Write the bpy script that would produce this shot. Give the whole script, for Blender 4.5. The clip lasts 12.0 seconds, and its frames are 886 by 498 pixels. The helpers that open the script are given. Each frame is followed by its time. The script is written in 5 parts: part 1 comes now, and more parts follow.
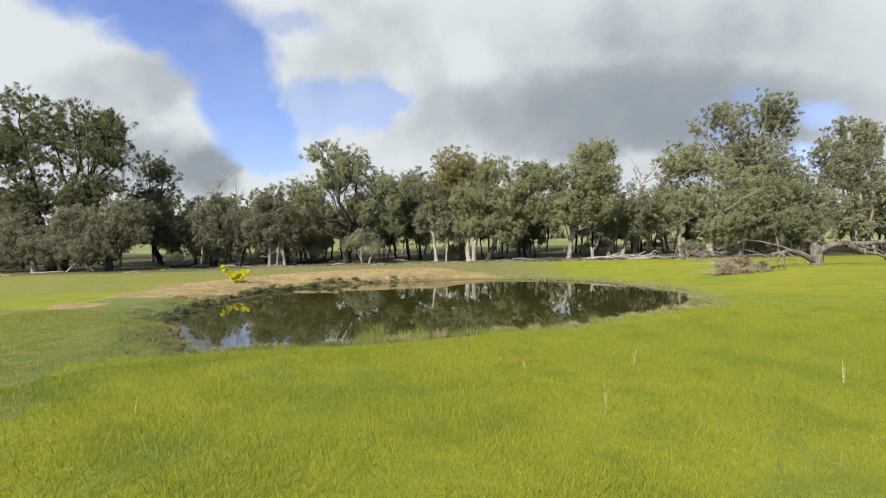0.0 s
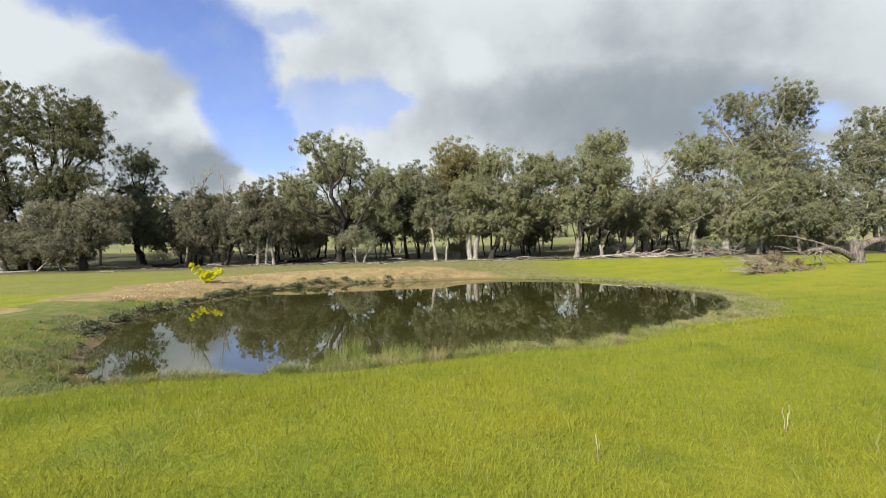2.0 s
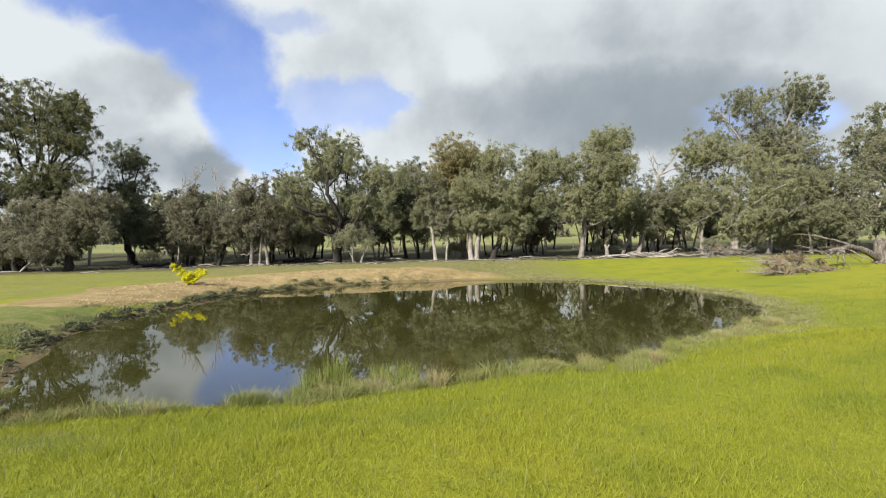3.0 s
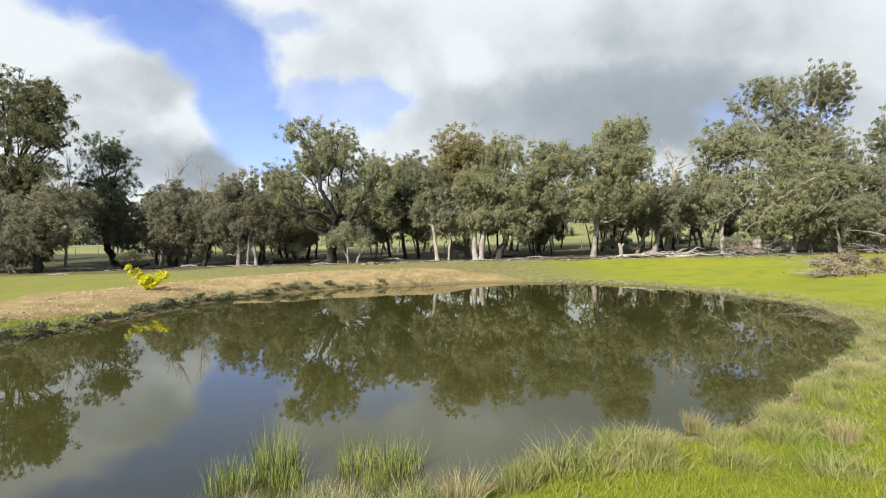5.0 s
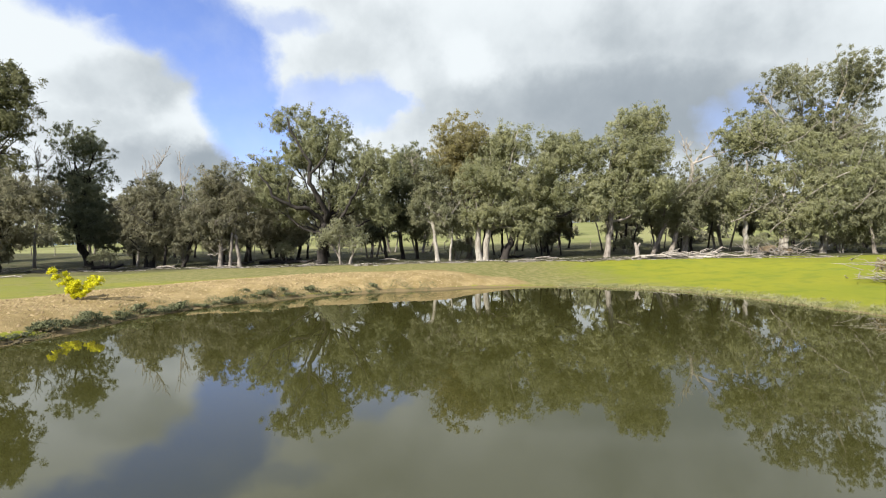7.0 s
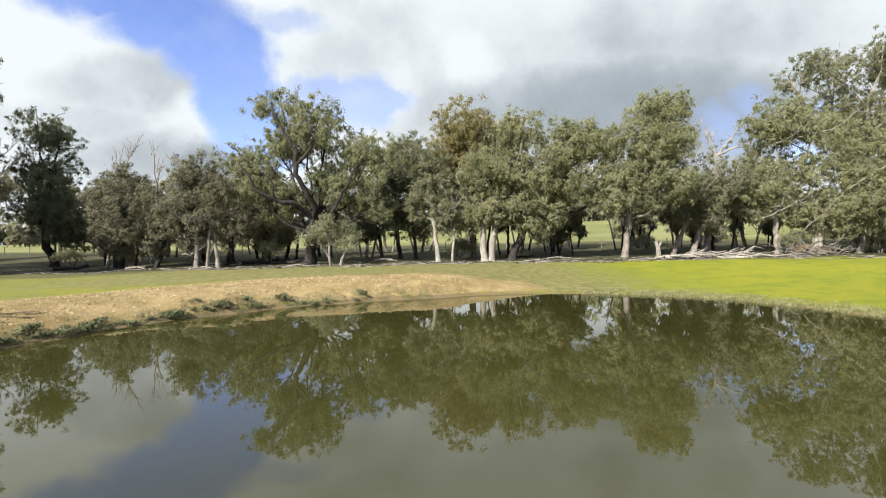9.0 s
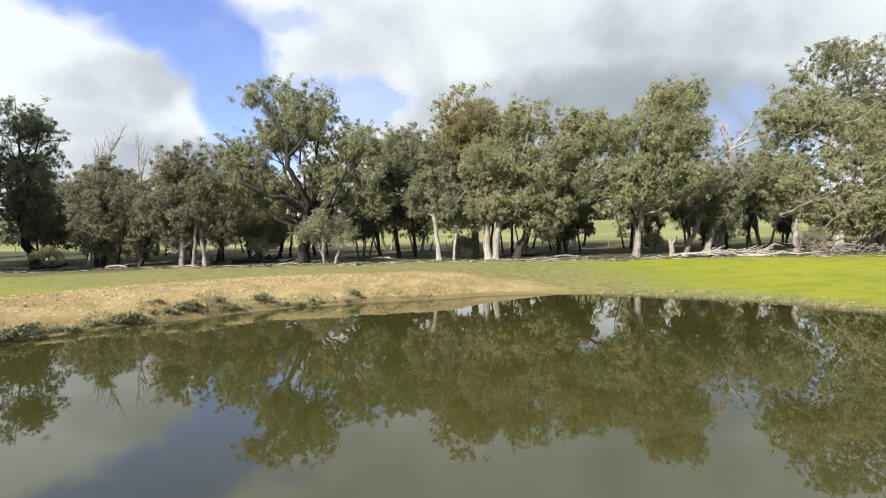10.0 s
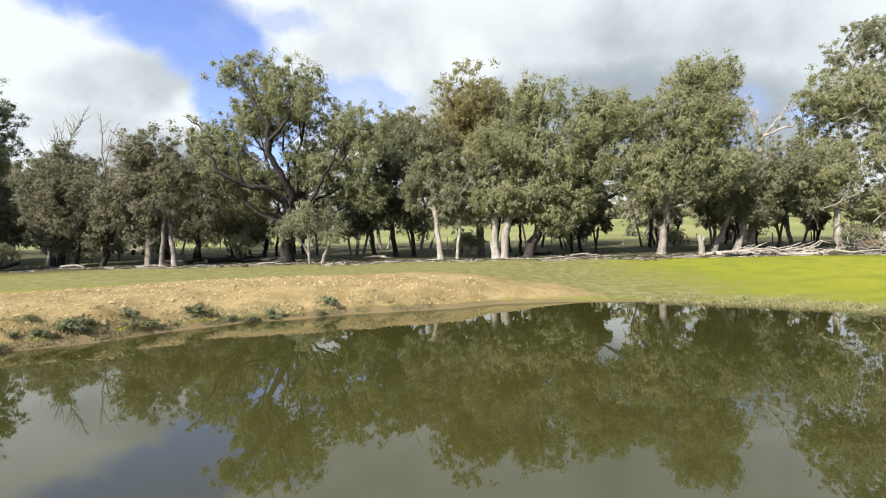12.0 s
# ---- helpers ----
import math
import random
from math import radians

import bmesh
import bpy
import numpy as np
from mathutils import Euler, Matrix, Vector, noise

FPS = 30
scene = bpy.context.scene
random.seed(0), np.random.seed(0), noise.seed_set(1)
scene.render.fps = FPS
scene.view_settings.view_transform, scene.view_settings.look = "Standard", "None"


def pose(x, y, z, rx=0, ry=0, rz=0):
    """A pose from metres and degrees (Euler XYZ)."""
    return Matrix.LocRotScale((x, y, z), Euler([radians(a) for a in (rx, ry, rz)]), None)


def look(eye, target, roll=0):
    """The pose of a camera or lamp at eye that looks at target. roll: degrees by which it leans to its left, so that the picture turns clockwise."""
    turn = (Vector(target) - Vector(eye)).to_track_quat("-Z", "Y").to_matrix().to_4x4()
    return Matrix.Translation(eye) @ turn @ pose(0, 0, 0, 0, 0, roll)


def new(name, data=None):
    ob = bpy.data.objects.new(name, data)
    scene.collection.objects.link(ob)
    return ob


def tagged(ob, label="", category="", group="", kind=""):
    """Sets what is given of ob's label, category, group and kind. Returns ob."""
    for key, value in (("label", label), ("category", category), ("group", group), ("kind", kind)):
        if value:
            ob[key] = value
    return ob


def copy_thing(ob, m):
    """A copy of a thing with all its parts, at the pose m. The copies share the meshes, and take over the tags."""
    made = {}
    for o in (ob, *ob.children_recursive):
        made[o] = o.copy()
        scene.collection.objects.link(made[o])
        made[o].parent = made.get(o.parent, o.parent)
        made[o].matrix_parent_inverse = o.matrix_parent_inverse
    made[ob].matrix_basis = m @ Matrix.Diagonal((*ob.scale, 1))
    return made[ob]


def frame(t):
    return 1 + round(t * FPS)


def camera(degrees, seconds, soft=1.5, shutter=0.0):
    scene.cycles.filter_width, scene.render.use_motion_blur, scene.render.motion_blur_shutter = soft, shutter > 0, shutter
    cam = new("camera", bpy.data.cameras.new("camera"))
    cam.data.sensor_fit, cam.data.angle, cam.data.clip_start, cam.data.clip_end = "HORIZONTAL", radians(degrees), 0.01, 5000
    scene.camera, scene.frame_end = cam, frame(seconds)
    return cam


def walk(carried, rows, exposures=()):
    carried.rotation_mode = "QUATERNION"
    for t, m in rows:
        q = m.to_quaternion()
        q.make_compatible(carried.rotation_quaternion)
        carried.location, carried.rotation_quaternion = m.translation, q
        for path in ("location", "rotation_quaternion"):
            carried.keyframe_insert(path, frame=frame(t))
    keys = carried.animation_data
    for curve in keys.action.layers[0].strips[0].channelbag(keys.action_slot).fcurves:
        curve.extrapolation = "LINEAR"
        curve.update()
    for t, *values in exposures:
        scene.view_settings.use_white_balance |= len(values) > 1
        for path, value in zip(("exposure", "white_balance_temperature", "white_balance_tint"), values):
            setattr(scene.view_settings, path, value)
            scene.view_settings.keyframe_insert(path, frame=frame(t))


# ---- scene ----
cam = camera(87.6, 12.0, soft=1.1)
METRES, EYE, TILT, LEAN, TURN = 25.0, 2.75, -0.06, 0.0, 0.0
ROWS = [
    (0.0, 0.0, 0.0, 0.0, 0.0, 0.0, -0.0),
    (0.5, 0.0007, 0.0362, -0.0029, 0.02, -0.0, 0.01),
    (1.0, 0.0012, 0.0732, -0.0065, -0.0, 0.03, -0.0),
    (1.5, 0.0011, 0.1094, -0.0091, -0.0, 0.03, 0.0),
    (2.0, 0.0009, 0.1462, -0.0102, -0.0, 0.0, 0.03),
    (2.5, 0.0007, 0.1838, -0.0103, 0.0, -0.03, 0.02),
    (3.0, -0.0004, 0.2211, -0.0111, -0.03, -0.02, 0.03),
    (5.0, -0.0107, 0.3748, -0.0149, -0.06, 0.01, 0.1),
    (5.5, -0.0124, 0.4155, -0.0146, -0.06, -0.01, 0.12),
    (6.0, -0.0133, 0.4569, -0.0145, -0.08, -0.01, 0.08),
    (6.5, -0.0148, 0.4986, -0.0147, -0.12, -0.01, 0.07),
    (7.0, -0.0156, 0.5413, -0.015, -0.11, -0.02, 0.02),
    (9.0, -0.0246, 0.7217, -0.0152, -0.25, -0.11, -0.02),
    (9.5, -0.0265, 0.7693, -0.0191, -0.26, -0.09, -0.03),
    (10.0, -0.029, 0.817, -0.0243, -0.29, -0.09, -0.04),
    (10.5, -0.0304, 0.8635, -0.0283, -0.33, -0.13, -0.04),
    (11.0, -0.0321, 0.9093, -0.031, -0.33, -0.13, -0.06),
    (11.5, -0.0333, 0.9542, -0.0314, -0.34, -0.11, -0.05),
    (12.0, -0.0349, 0.9979, -0.0315, -0.35, -0.09, -0.07),
]
EXPOSURES = [(0.0, 0.95), (2.5, 0.99), (5.0, 1.17), (7.0, 1.2), (12.0, 1.28)]
walk(cam, [(t, pose(0, 0, EYE, TILT, LEAN, TURN) @ pose(METRES * x, METRES * y, METRES * z, 90 + pitch, roll, yaw)) for t, x, y, z, yaw, pitch, roll in ROWS], EXPOSURES)

# ---- light: a sun low on the left, slightly behind, under broken cloud ----
SUN_DIR = Vector((-0.54, -0.69, 0.60)).normalized()
sun = new("sun", bpy.data.lights.new("sun", "SUN"))
sun.data.energy, sun.data.angle, sun.data.color = 5.0, radians(0.6), (1.0, 0.965, 0.895)
sun.matrix_world = look((0, 0, 0), tuple(-SUN_DIR))


class Nodes:
    """A small helper to write node trees as expressions."""

    def __init__(self, tree):
        self.tree = tree

    def put(self, value, socket):
        if isinstance(value, bpy.types.NodeSocket):
            self.tree.links.new(value, socket)
        else:
            socket.default_value = value

    def node(self, kind, out=0, ins=None):
        n = self.tree.nodes.new(kind)
        for k, v in (ins or {}).items():
            self.put(v, n.inputs[k])
        return n.outputs[out]

    def math(self, op, a, b=0.0, c=0.0, clamp=False):
        o = self.node("ShaderNodeMath", ins={0: a, 1: b, 2: c})
        o.node.operation, o.node.use_clamp = op, clamp
        return o

    def vec(self, op, a, b=(0, 0, 0), out=0):
        n = self.node("ShaderNodeVectorMath", ins={0: a, 1: b}).node
        n.operation = op
        return n.outputs[out]

    def ramp(self, v, lo, hi, a=0.0, b=1.0):
        o = self.node("ShaderNodeMapRange", ins={0: v, 1: lo, 2: hi, 3: a, 4: b})
        o.node.interpolation_type = "SMOOTHSTEP"
        return o

    def attribute(self, name):
        o = self.node("ShaderNodeAttribute", "Fac")
        o.node.attribute_name = name
        return o

    def noise(self, vector, scale, detail=4.0, rough=0.55, out=0):
        return self.node("ShaderNodeTexNoise", out, ins={"Vector": vector, "Scale": scale, "Detail": detail, "Roughness": rough})

    def mix(self, f, a, b, blend="MIX"):
        n = self.tree.nodes.new("ShaderNodeMix")
        n.data_type, n.blend_type = "RGBA", blend
        for v, s in ((f, n.inputs[0]), (a, n.inputs[6]), (b, n.inputs[7])):
            if isinstance(v, tuple) and len(v) == 3:
                v = (*v, 1.0)
            self.put(v, s)
        return n.outputs[2]


world = bpy.data.worlds.new("sky")
scene.world = world
world.use_nodes = True
world.node_tree.nodes.clear()
N = Nodes(world.node_tree)
way = N.node("ShaderNodeTexCoord", 0)
sep = world.node_tree.nodes.new("ShaderNodeSeparateXYZ")
world.node_tree.links.new(way, sep.inputs[0])
sky = N.node("ShaderNodeTexSky")
air = sky.node
air.sky_type, air.sun_disc, air.sun_elevation, air.sun_rotation = "NISHITA", False, math.asin(SUN_DIR.z), math.atan2(SUN_DIR.x, SUN_DIR.y)
air.air_density, air.dust_density, air.ozone_density = 1.1, 0.4, 2.0
blue = N.vec("MULTIPLY", sky, (0.172, 0.166, 0.225))
front = N.math("MAXIMUM", sep.outputs[1], 0.12)
cu, cv = N.math("DIVIDE", sep.outputs[0], front), N.math("DIVIDE", sep.outputs[2], front)
flat = N.node("ShaderNodeCombineXYZ", ins={0: cu, 1: cv, 2: 0.0})
warp = N.noise(way, 5.0, 5.0, 0.55, out=1)
warp = N.vec("MULTIPLY", N.vec("SUBTRACT", warp, (0.5, 0.5, 0.5)), (0.11, 0.075, 0.0))
flat = N.vec("ADD", flat, warp)
curl = N.vec("MULTIPLY", N.vec("SUBTRACT", N.noise(way, 19.0, 5.0, 0.6, out=1), (0.5, 0.5, 0.5)), (0.075, 0.06, 0.0))
flat = N.vec("ADD", flat, curl)


def blob(u, v, ru, rv, soft=0.30):
    """A soft oval of the sky round the bearing u (right) and the height v, both as slopes."""
    d = N.vec("MULTIPLY", N.vec("SUBTRACT", flat, (u, v, 0)), (1 / ru, 1 / rv, 0))
    return N.ramp(N.vec("LENGTH", d, out=1), 1 + soft, 1 - soft)


def union(items):
    total = items[0]
    for i in items[1:]:
        total = N.math("MAXIMUM", total, i)
    return total


# gaps of blue between the clouds
gaps = union([blob(-0.67, 0.56, 0.22, 0.08), blob(-0.56, 0.49, 0.17, 0.07), blob(-0.50, 0.44, 0.13, 0.09), blob(-0.46, 0.39, 0.10, 0.08), blob(-0.45, 0.32, 0.10, 0.08),
              blob(-0.405, 0.255, 0.105, 0.07), blob(-0.36, 0.195, 0.07, 0.04), N.math("MULTIPLY", union([blob(-0.275, 0.30, 0.10, 0.065), blob(-0.18, 0.305, 0.10, 0.06), blob(-0.11, 0.31, 0.055, 0.03)]), 0.6), N.math("MULTIPLY", blob(-0.345, 0.485, 0.08, 0.03, 0.6), 0.5), N.math("MULTIPLY", union([N.math("MULTIPLY", union([blob(0.60, 0.26, 0.055, 0.05, 0.9), blob(0.67, 0.31, 0.045, 0.035, 0.9)]), 0.55), blob(0.83, 0.29, 0.055, 0.028, 0.7), blob(0.79, 0.20, 0.05, 0.025, 0.7)]), 0.7)])
wisps = N.ramp(N.noise(way, 7.0, 6.0, 0.6), 0.35, 0.75)
gaps = N.math("SUBTRACT", gaps, N.math("MULTIPLY", wisps, 0.18), clamp=True)
behind = N.ramp(sep.outputs[1], 0.25, 0.0)
gaps = N.math("MAXIMUM", gaps, N.math("MULTIPLY", behind, N.ramp(N.noise(way, 2.2, 5.0), 0.47, 0.56)))
# the grey undersides of the clouds
grey = N.math("MULTIPLY", blob(0.50, 0.29, 0.52, 0.13, 0.75), 0.95)
for u, v, ru, rv, much in ((0.55, 0.40, 0.70, 0.20, 0.5), (-0.64, 0.19, 0.22, 0.06, 0.6), (-0.68, 0.36, 0.18, 0.07, 0.5), (-0.80, 0.27, 0.18, 0.05, 0.4), (0.20, 0.24, 0.14, 0.05, 0.35), (-0.52, 0.175, 0.10, 0.06, 0.95)):
    grey = N.math("MAXIMUM", grey, N.math("MULTIPLY", blob(u, v, ru, rv, 0.7), much))
lit = union([blob(0.07, 0.40, 0.05, 0.055, 0.6), blob(-0.545, 0.275, 0.07, 0.05, 0.6), blob(-0.84, 0.46, 0.10, 0.06, 0.7), blob(0.36, 0.185, 0.16, 0.025, 0.7), blob(-0.39, 0.155, 0.06, 0.022, 0.6)])
puffs = N.ramp(N.noise(way, 5.0, 5.0, 0.55), 0.32, 0.68)
tone = N.math("ADD", N.math("MULTIPLY", puffs, N.math("SUBTRACT", 0.26, N.math("MULTIPLY", grey, 0.22))), N.math("ADD", 0.64, N.math("MULTIPLY", grey, 0.08)))
tone = N.math("SUBTRACT", tone, N.math("MULTIPLY", grey, 0.42))
tone = N.math("ADD", tone, N.math("MULTIPLY", lit, 0.16))
tone = N.math("ADD", tone, N.math("MULTIPLY", N.math("SUBTRACT", N.noise(way, 13.0, 5.0, 0.6), 0.5), 0.13))
cloud = N.mix(N.ramp(tone, 0.25, 0.8), (0.315, 0.365, 0.41), (0.815, 0.87, 0.90))
cloud = N.mix(N.ramp(sep.outputs[2], -0.02, 0.0), (0.12, 0.13, 0.08), cloud)
colour = N.mix(gaps, cloud, blue)
back = world.node_tree.nodes.new("ShaderNodeBackground")
world.node_tree.links.new(colour, back.inputs[0])
back.inputs[1].default_value = 0.475
world.node_tree.links.new(back.outputs[0], world.node_tree.nodes.new("ShaderNodeOutputWorld").inputs[0])


# ---- materials ----
def material(name):
    m = bpy.data.materials.new(name)
    m.use_nodes = True
    m.node_tree.nodes.clear()
    return m, Nodes(m.node_tree)


def finish(m, n, base, rough=0.8, bump=None, strength=0.3, distance=0.02, spec=0.3, through_light=0.0):
    """Principled surface, with a share of light let through for leaves and blades."""
    p = m.node_tree.nodes.new("ShaderNodeBsdfPrincipled")
    n.put(base if isinstance(base, bpy.types.NodeSocket) else (*base, 1.0), p.inputs["Base Color"])
    n.put(rough, p.inputs["Roughness"])
    p.inputs["Specular IOR Level"].default_value = spec
    if bump is not None:
        b = n.node("ShaderNodeBump", ins={"Height": bump, "Strength": strength, "Distance": distance})
        n.put(b, p.inputs["Normal"])
    shader = p.outputs[0]
    if through_light:
        t = n.node("ShaderNodeBsdfTranslucent", ins={0: base if isinstance(base, bpy.types.NodeSocket) else (*base, 1.0)})
        shader = n.node("ShaderNodeMixShader", ins={0: through_light, 1: shader, 2: t})
    m.node_tree.links.new(shader, m.node_tree.nodes.new("ShaderNodeOutputMaterial").inputs[0])
    return m


def leafy(name, dark, mid, light, size=0.35, let=0.55, rough=0.7, patchy=0.0, flecks=0.24):
    m, n = material(name)
    where = n.node("ShaderNodeNewGeometry", 0)
    island = n.node("ShaderNodeNewGeometry", "Random Per Island")
    one = n.node("ShaderNodeObjectInfo", "Random")
    c = n.mix(n.ramp(n.noise(where, size, 3.0), 0.35, 0.65), dark, mid)
    c = n.mix(n.math("MULTIPLY", n.ramp(n.attribute("tone"), 0.2, 1.0), 0.4), c, light)
    c = n.mix(n.math("MULTIPLY", n.ramp(island, 0.3, 1.0), flecks), c, light)
    c = n.mix(n.math("MULTIPLY", one, 0.2), c, dark)
    c = n.mix(n.math("MULTIPLY", n.ramp(n.noise(where, size * 0.35, 3.0), 0.5, 0.72), patchy), c, dark)
    return finish(m, n, c, rough, spec=0.12, through_light=let)


def barky(name, dark, light, streak=6.0, patch=1.2, spec=0.2):
    m, n = material(name)
    where = n.node("ShaderNodeNewGeometry", 0)
    long = n.vec("MULTIPLY", where, (1, 1, 0.22))
    f = n.noise(long, streak, 6.0, 0.6)
    g = n.noise(where, patch, 4.0)
    c = n.mix(n.ramp(n.math("ADD", n.math("MULTIPLY", f, 0.6), n.math("MULTIPLY", g, 0.4)), 0.38, 0.62), dark, light)
    return finish(m, n, c, 0.85, n.noise(long, streak * 2.5, 5.0), 0.6, 0.03, spec)


LEAF_OLIVE = leafy("leaf_olive", (0.198, 0.204, 0.097), (0.304, 0.300, 0.152), (0.360, 0.360, 0.254))
LEAF_GREY = leafy("leaf_grey", (0.167, 0.170, 0.092), (0.247, 0.243, 0.140), (0.329, 0.329, 0.221))
LEAF_MAIN = leafy("leaf_grey_olive", (0.178, 0.185, 0.090), (0.268, 0.268, 0.139), (0.350, 0.350, 0.228))
LEAF_BROWN = leafy("leaf_brown", (0.178, 0.160, 0.066), (0.255, 0.219, 0.089), (0.345, 0.308, 0.166))
LEAF_DARK = leafy("leaf_dark", (0.107, 0.121, 0.069), (0.169, 0.178, 0.104), (0.286, 0.294, 0.188))
LEAF_DULL = leafy("leaf_dull", (0.135, 0.130, 0.078), (0.203, 0.191, 0.118), (0.302, 0.284, 0.200))
LEAF_MOSS = leafy("leaf_moss", (0.097, 0.101, 0.046), (0.152, 0.151, 0.070), (0.224, 0.220, 0.132))
LEAF_DEAD = leafy("leaf_dead", (0.15, 0.11, 0.066), (0.22, 0.168, 0.105), (0.30, 0.245, 0.165), let=0.2)
WATTLE = leafy("wattle_bloom", (0.44, 0.41, 0.010), (0.58, 0.55, 0.016), (0.70, 0.68, 0.05), size=3.0, let=0.3)
BARK_PALE = barky("bark_pale", (0.146, 0.125, 0.098), (0.304, 0.277, 0.231), 5.0, 0.9)
BARK_GREY = barky("bark_grey", (0.094, 0.078, 0.062), (0.212, 0.187, 0.156))
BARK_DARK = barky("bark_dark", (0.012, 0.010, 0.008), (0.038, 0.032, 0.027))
STRAW = barky("straw", (0.26, 0.23, 0.12), (0.42, 0.38, 0.22), 20.0, 6.0)
BARK_LOG = barky("bark_log", (0.042, 0.034, 0.027), (0.185, 0.156, 0.124), 7.0, 1.4)
WOOD_PALE = barky("wood_silvered", (0.135, 0.117, 0.094), (0.325, 0.29, 0.243), 9.0, 1.6)
WOOD_DEAD = barky("wood_bleached", (0.134, 0.114, 0.090), (0.288, 0.258, 0.221), 9.0, 1.6)


def pasture(n, where, dark, mid, yellow):
    """The pasture's colour: broad, uneven patches of yellowish, deep and cool green."""
    c = n.mix(n.ramp(n.noise(where, 0.16, 4.0), 0.36, 0.64), mid, yellow)
    c = n.mix(n.math("MULTIPLY", n.ramp(n.noise(where, 0.9, 4.0), 0.48, 0.68), 0.6), c, dark)
    c = n.mix(n.math("MULTIPLY", n.ramp(n.noise(n.vec("ADD", where, (31, 7, 0)), 0.42, 3.0), 0.58, 0.72), 0.32), c, (dark[0] * 0.75, dark[1] * 0.95, dark[2] * 2.2))
    return c


m, n = material("grass_blade")
where = n.node("ShaderNodeNewGeometry", 0)
c = pasture(n, where, (0.135, 0.178, 0.016), (0.195, 0.225, 0.020), (0.245, 0.252, 0.022))
c = n.mix(n.math("MULTIPLY", n.ramp(n.node("ShaderNodeNewGeometry", "Random Per Island"), 0.3, 1.0), 0.4), c, (0.31, 0.315, 0.06))
GRASS_BLADE = finish(m, n, c, 0.6, spec=0.12, through_light=0.42)
GRASS_DRY = leafy("grass_dry", (0.115, 0.125, 0.036), (0.185, 0.178, 0.072), (0.30, 0.272, 0.145), size=2.0, let=0.2, rough=0.7)
TUSSOCK_MIX = leafy("tussock_mixed", (0.125, 0.142, 0.036), (0.225, 0.222, 0.078), (0.36, 0.335, 0.165), size=2.0, let=0.2)
STRAW_TUFT = leafy("straw_tuft", (0.19, 0.160, 0.066), (0.29, 0.252, 0.115), (0.42, 0.385, 0.22), size=2.0, let=0.2)
PALE_MAT = leafy("pale_mat", (0.15, 0.155, 0.065), (0.235, 0.225, 0.11), (0.35, 0.33, 0.205), size=2.0, let=0.2)
RUSH_GREEN = leafy("rush_green", (0.125, 0.15, 0.03), (0.195, 0.215, 0.055), (0.30, 0.305, 0.11), size=2.0, let=0.2)
WEED = leafy("bank_weed", (0.088, 0.098, 0.045), (0.145, 0.148, 0.075), (0.235, 0.228, 0.135), size=2.5, let=0.15)

m, n = material("ground")
where = n.node("ShaderNodeNewGeometry", 0)
earth_at = n.attribute("earth")
shaded_litter_at = n.attribute("litter")
mud_at = n.attribute("mud")
weed_at = n.attribute("weed")
far_at = n.attribute("paddock")
dry_at = n.attribute("dry")
fine = n.noise(where, 2.3, 6.0, 0.65)
tiny = n.noise(where, 14.0, 6.0, 0.7)
grass = pasture(n, where, (0.098, 0.125, 0.013), (0.150, 0.166, 0.012), (0.184, 0.184, 0.014))
grass = n.mix(n.math("MULTIPLY", n.ramp(fine, 0.45, 0.75), 0.4), grass, (0.098, 0.120, 0.012))
grass = n.mix(n.math("MULTIPLY", n.ramp(tiny, 0.5, 0.75), 0.4), grass, (0.176, 0.190, 0.038))
weeds = n.mix(n.ramp(fine, 0.4, 0.65), (0.088, 0.115, 0.022), (0.158, 0.142, 0.052))
grass = n.mix(n.ramp(n.math("ADD", weed_at, n.math("MULTIPLY", n.math("SUBTRACT", fine, 0.5), 0.7)), 0.35, 0.65), grass, weeds)
grass = n.mix(n.math("MULTIPLY", far_at, 0.85), grass, n.mix(n.ramp(n.noise(where, 0.05, 5.0), 0.4, 0.6), (0.136, 0.144, 0.057), (0.193, 0.188, 0.087)))
earth = n.mix(n.ramp(n.noise(where, 0.9, 6.0, 0.65), 0.35, 0.68), (0.178, 0.130, 0.052), (0.285, 0.215, 0.102))
earth = n.mix(n.math("MULTIPLY", n.ramp(n.noise(where, 3.2, 5.0, 0.7), 0.5, 0.66), 0.45), earth, (0.148, 0.103, 0.045))
earth = n.mix(n.math("MULTIPLY", n.ramp(tiny, 0.5, 0.7), 0.6), earth, (0.165, 0.112, 0.058))
# leaf litter, darkened so that the shade under the trees is in its colour
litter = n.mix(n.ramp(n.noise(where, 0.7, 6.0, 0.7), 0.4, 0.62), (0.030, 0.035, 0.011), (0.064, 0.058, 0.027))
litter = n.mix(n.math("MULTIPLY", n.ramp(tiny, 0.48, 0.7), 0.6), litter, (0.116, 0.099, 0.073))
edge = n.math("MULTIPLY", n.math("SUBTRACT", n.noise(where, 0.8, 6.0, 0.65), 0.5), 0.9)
c = n.mix(n.ramp(n.math("ADD", shaded_litter_at, edge), 0.3, 0.7), grass, litter)
dry = n.mix(n.ramp(fine, 0.4, 0.65), (0.115, 0.112, 0.034), (0.19, 0.168, 0.07))
c = n.mix(n.ramp(n.math("ADD", dry_at, n.math("MULTIPLY", edge, 0.8)), 0.2, 0.8), c, dry)
c = n.mix(n.ramp(n.math("ADD", earth_at, edge), 0.38, 0.62), c, earth)
c = n.mix(n.ramp(n.math("ADD", mud_at, n.math("MULTIPLY", edge, 0.5)), 0.4, 0.6), c, (0.142, 0.106, 0.052))
relief = n.math("ADD", n.math("MULTIPLY", fine, 0.7), n.math("MULTIPLY", tiny, 0.3))
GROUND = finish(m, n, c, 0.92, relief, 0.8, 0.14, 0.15)

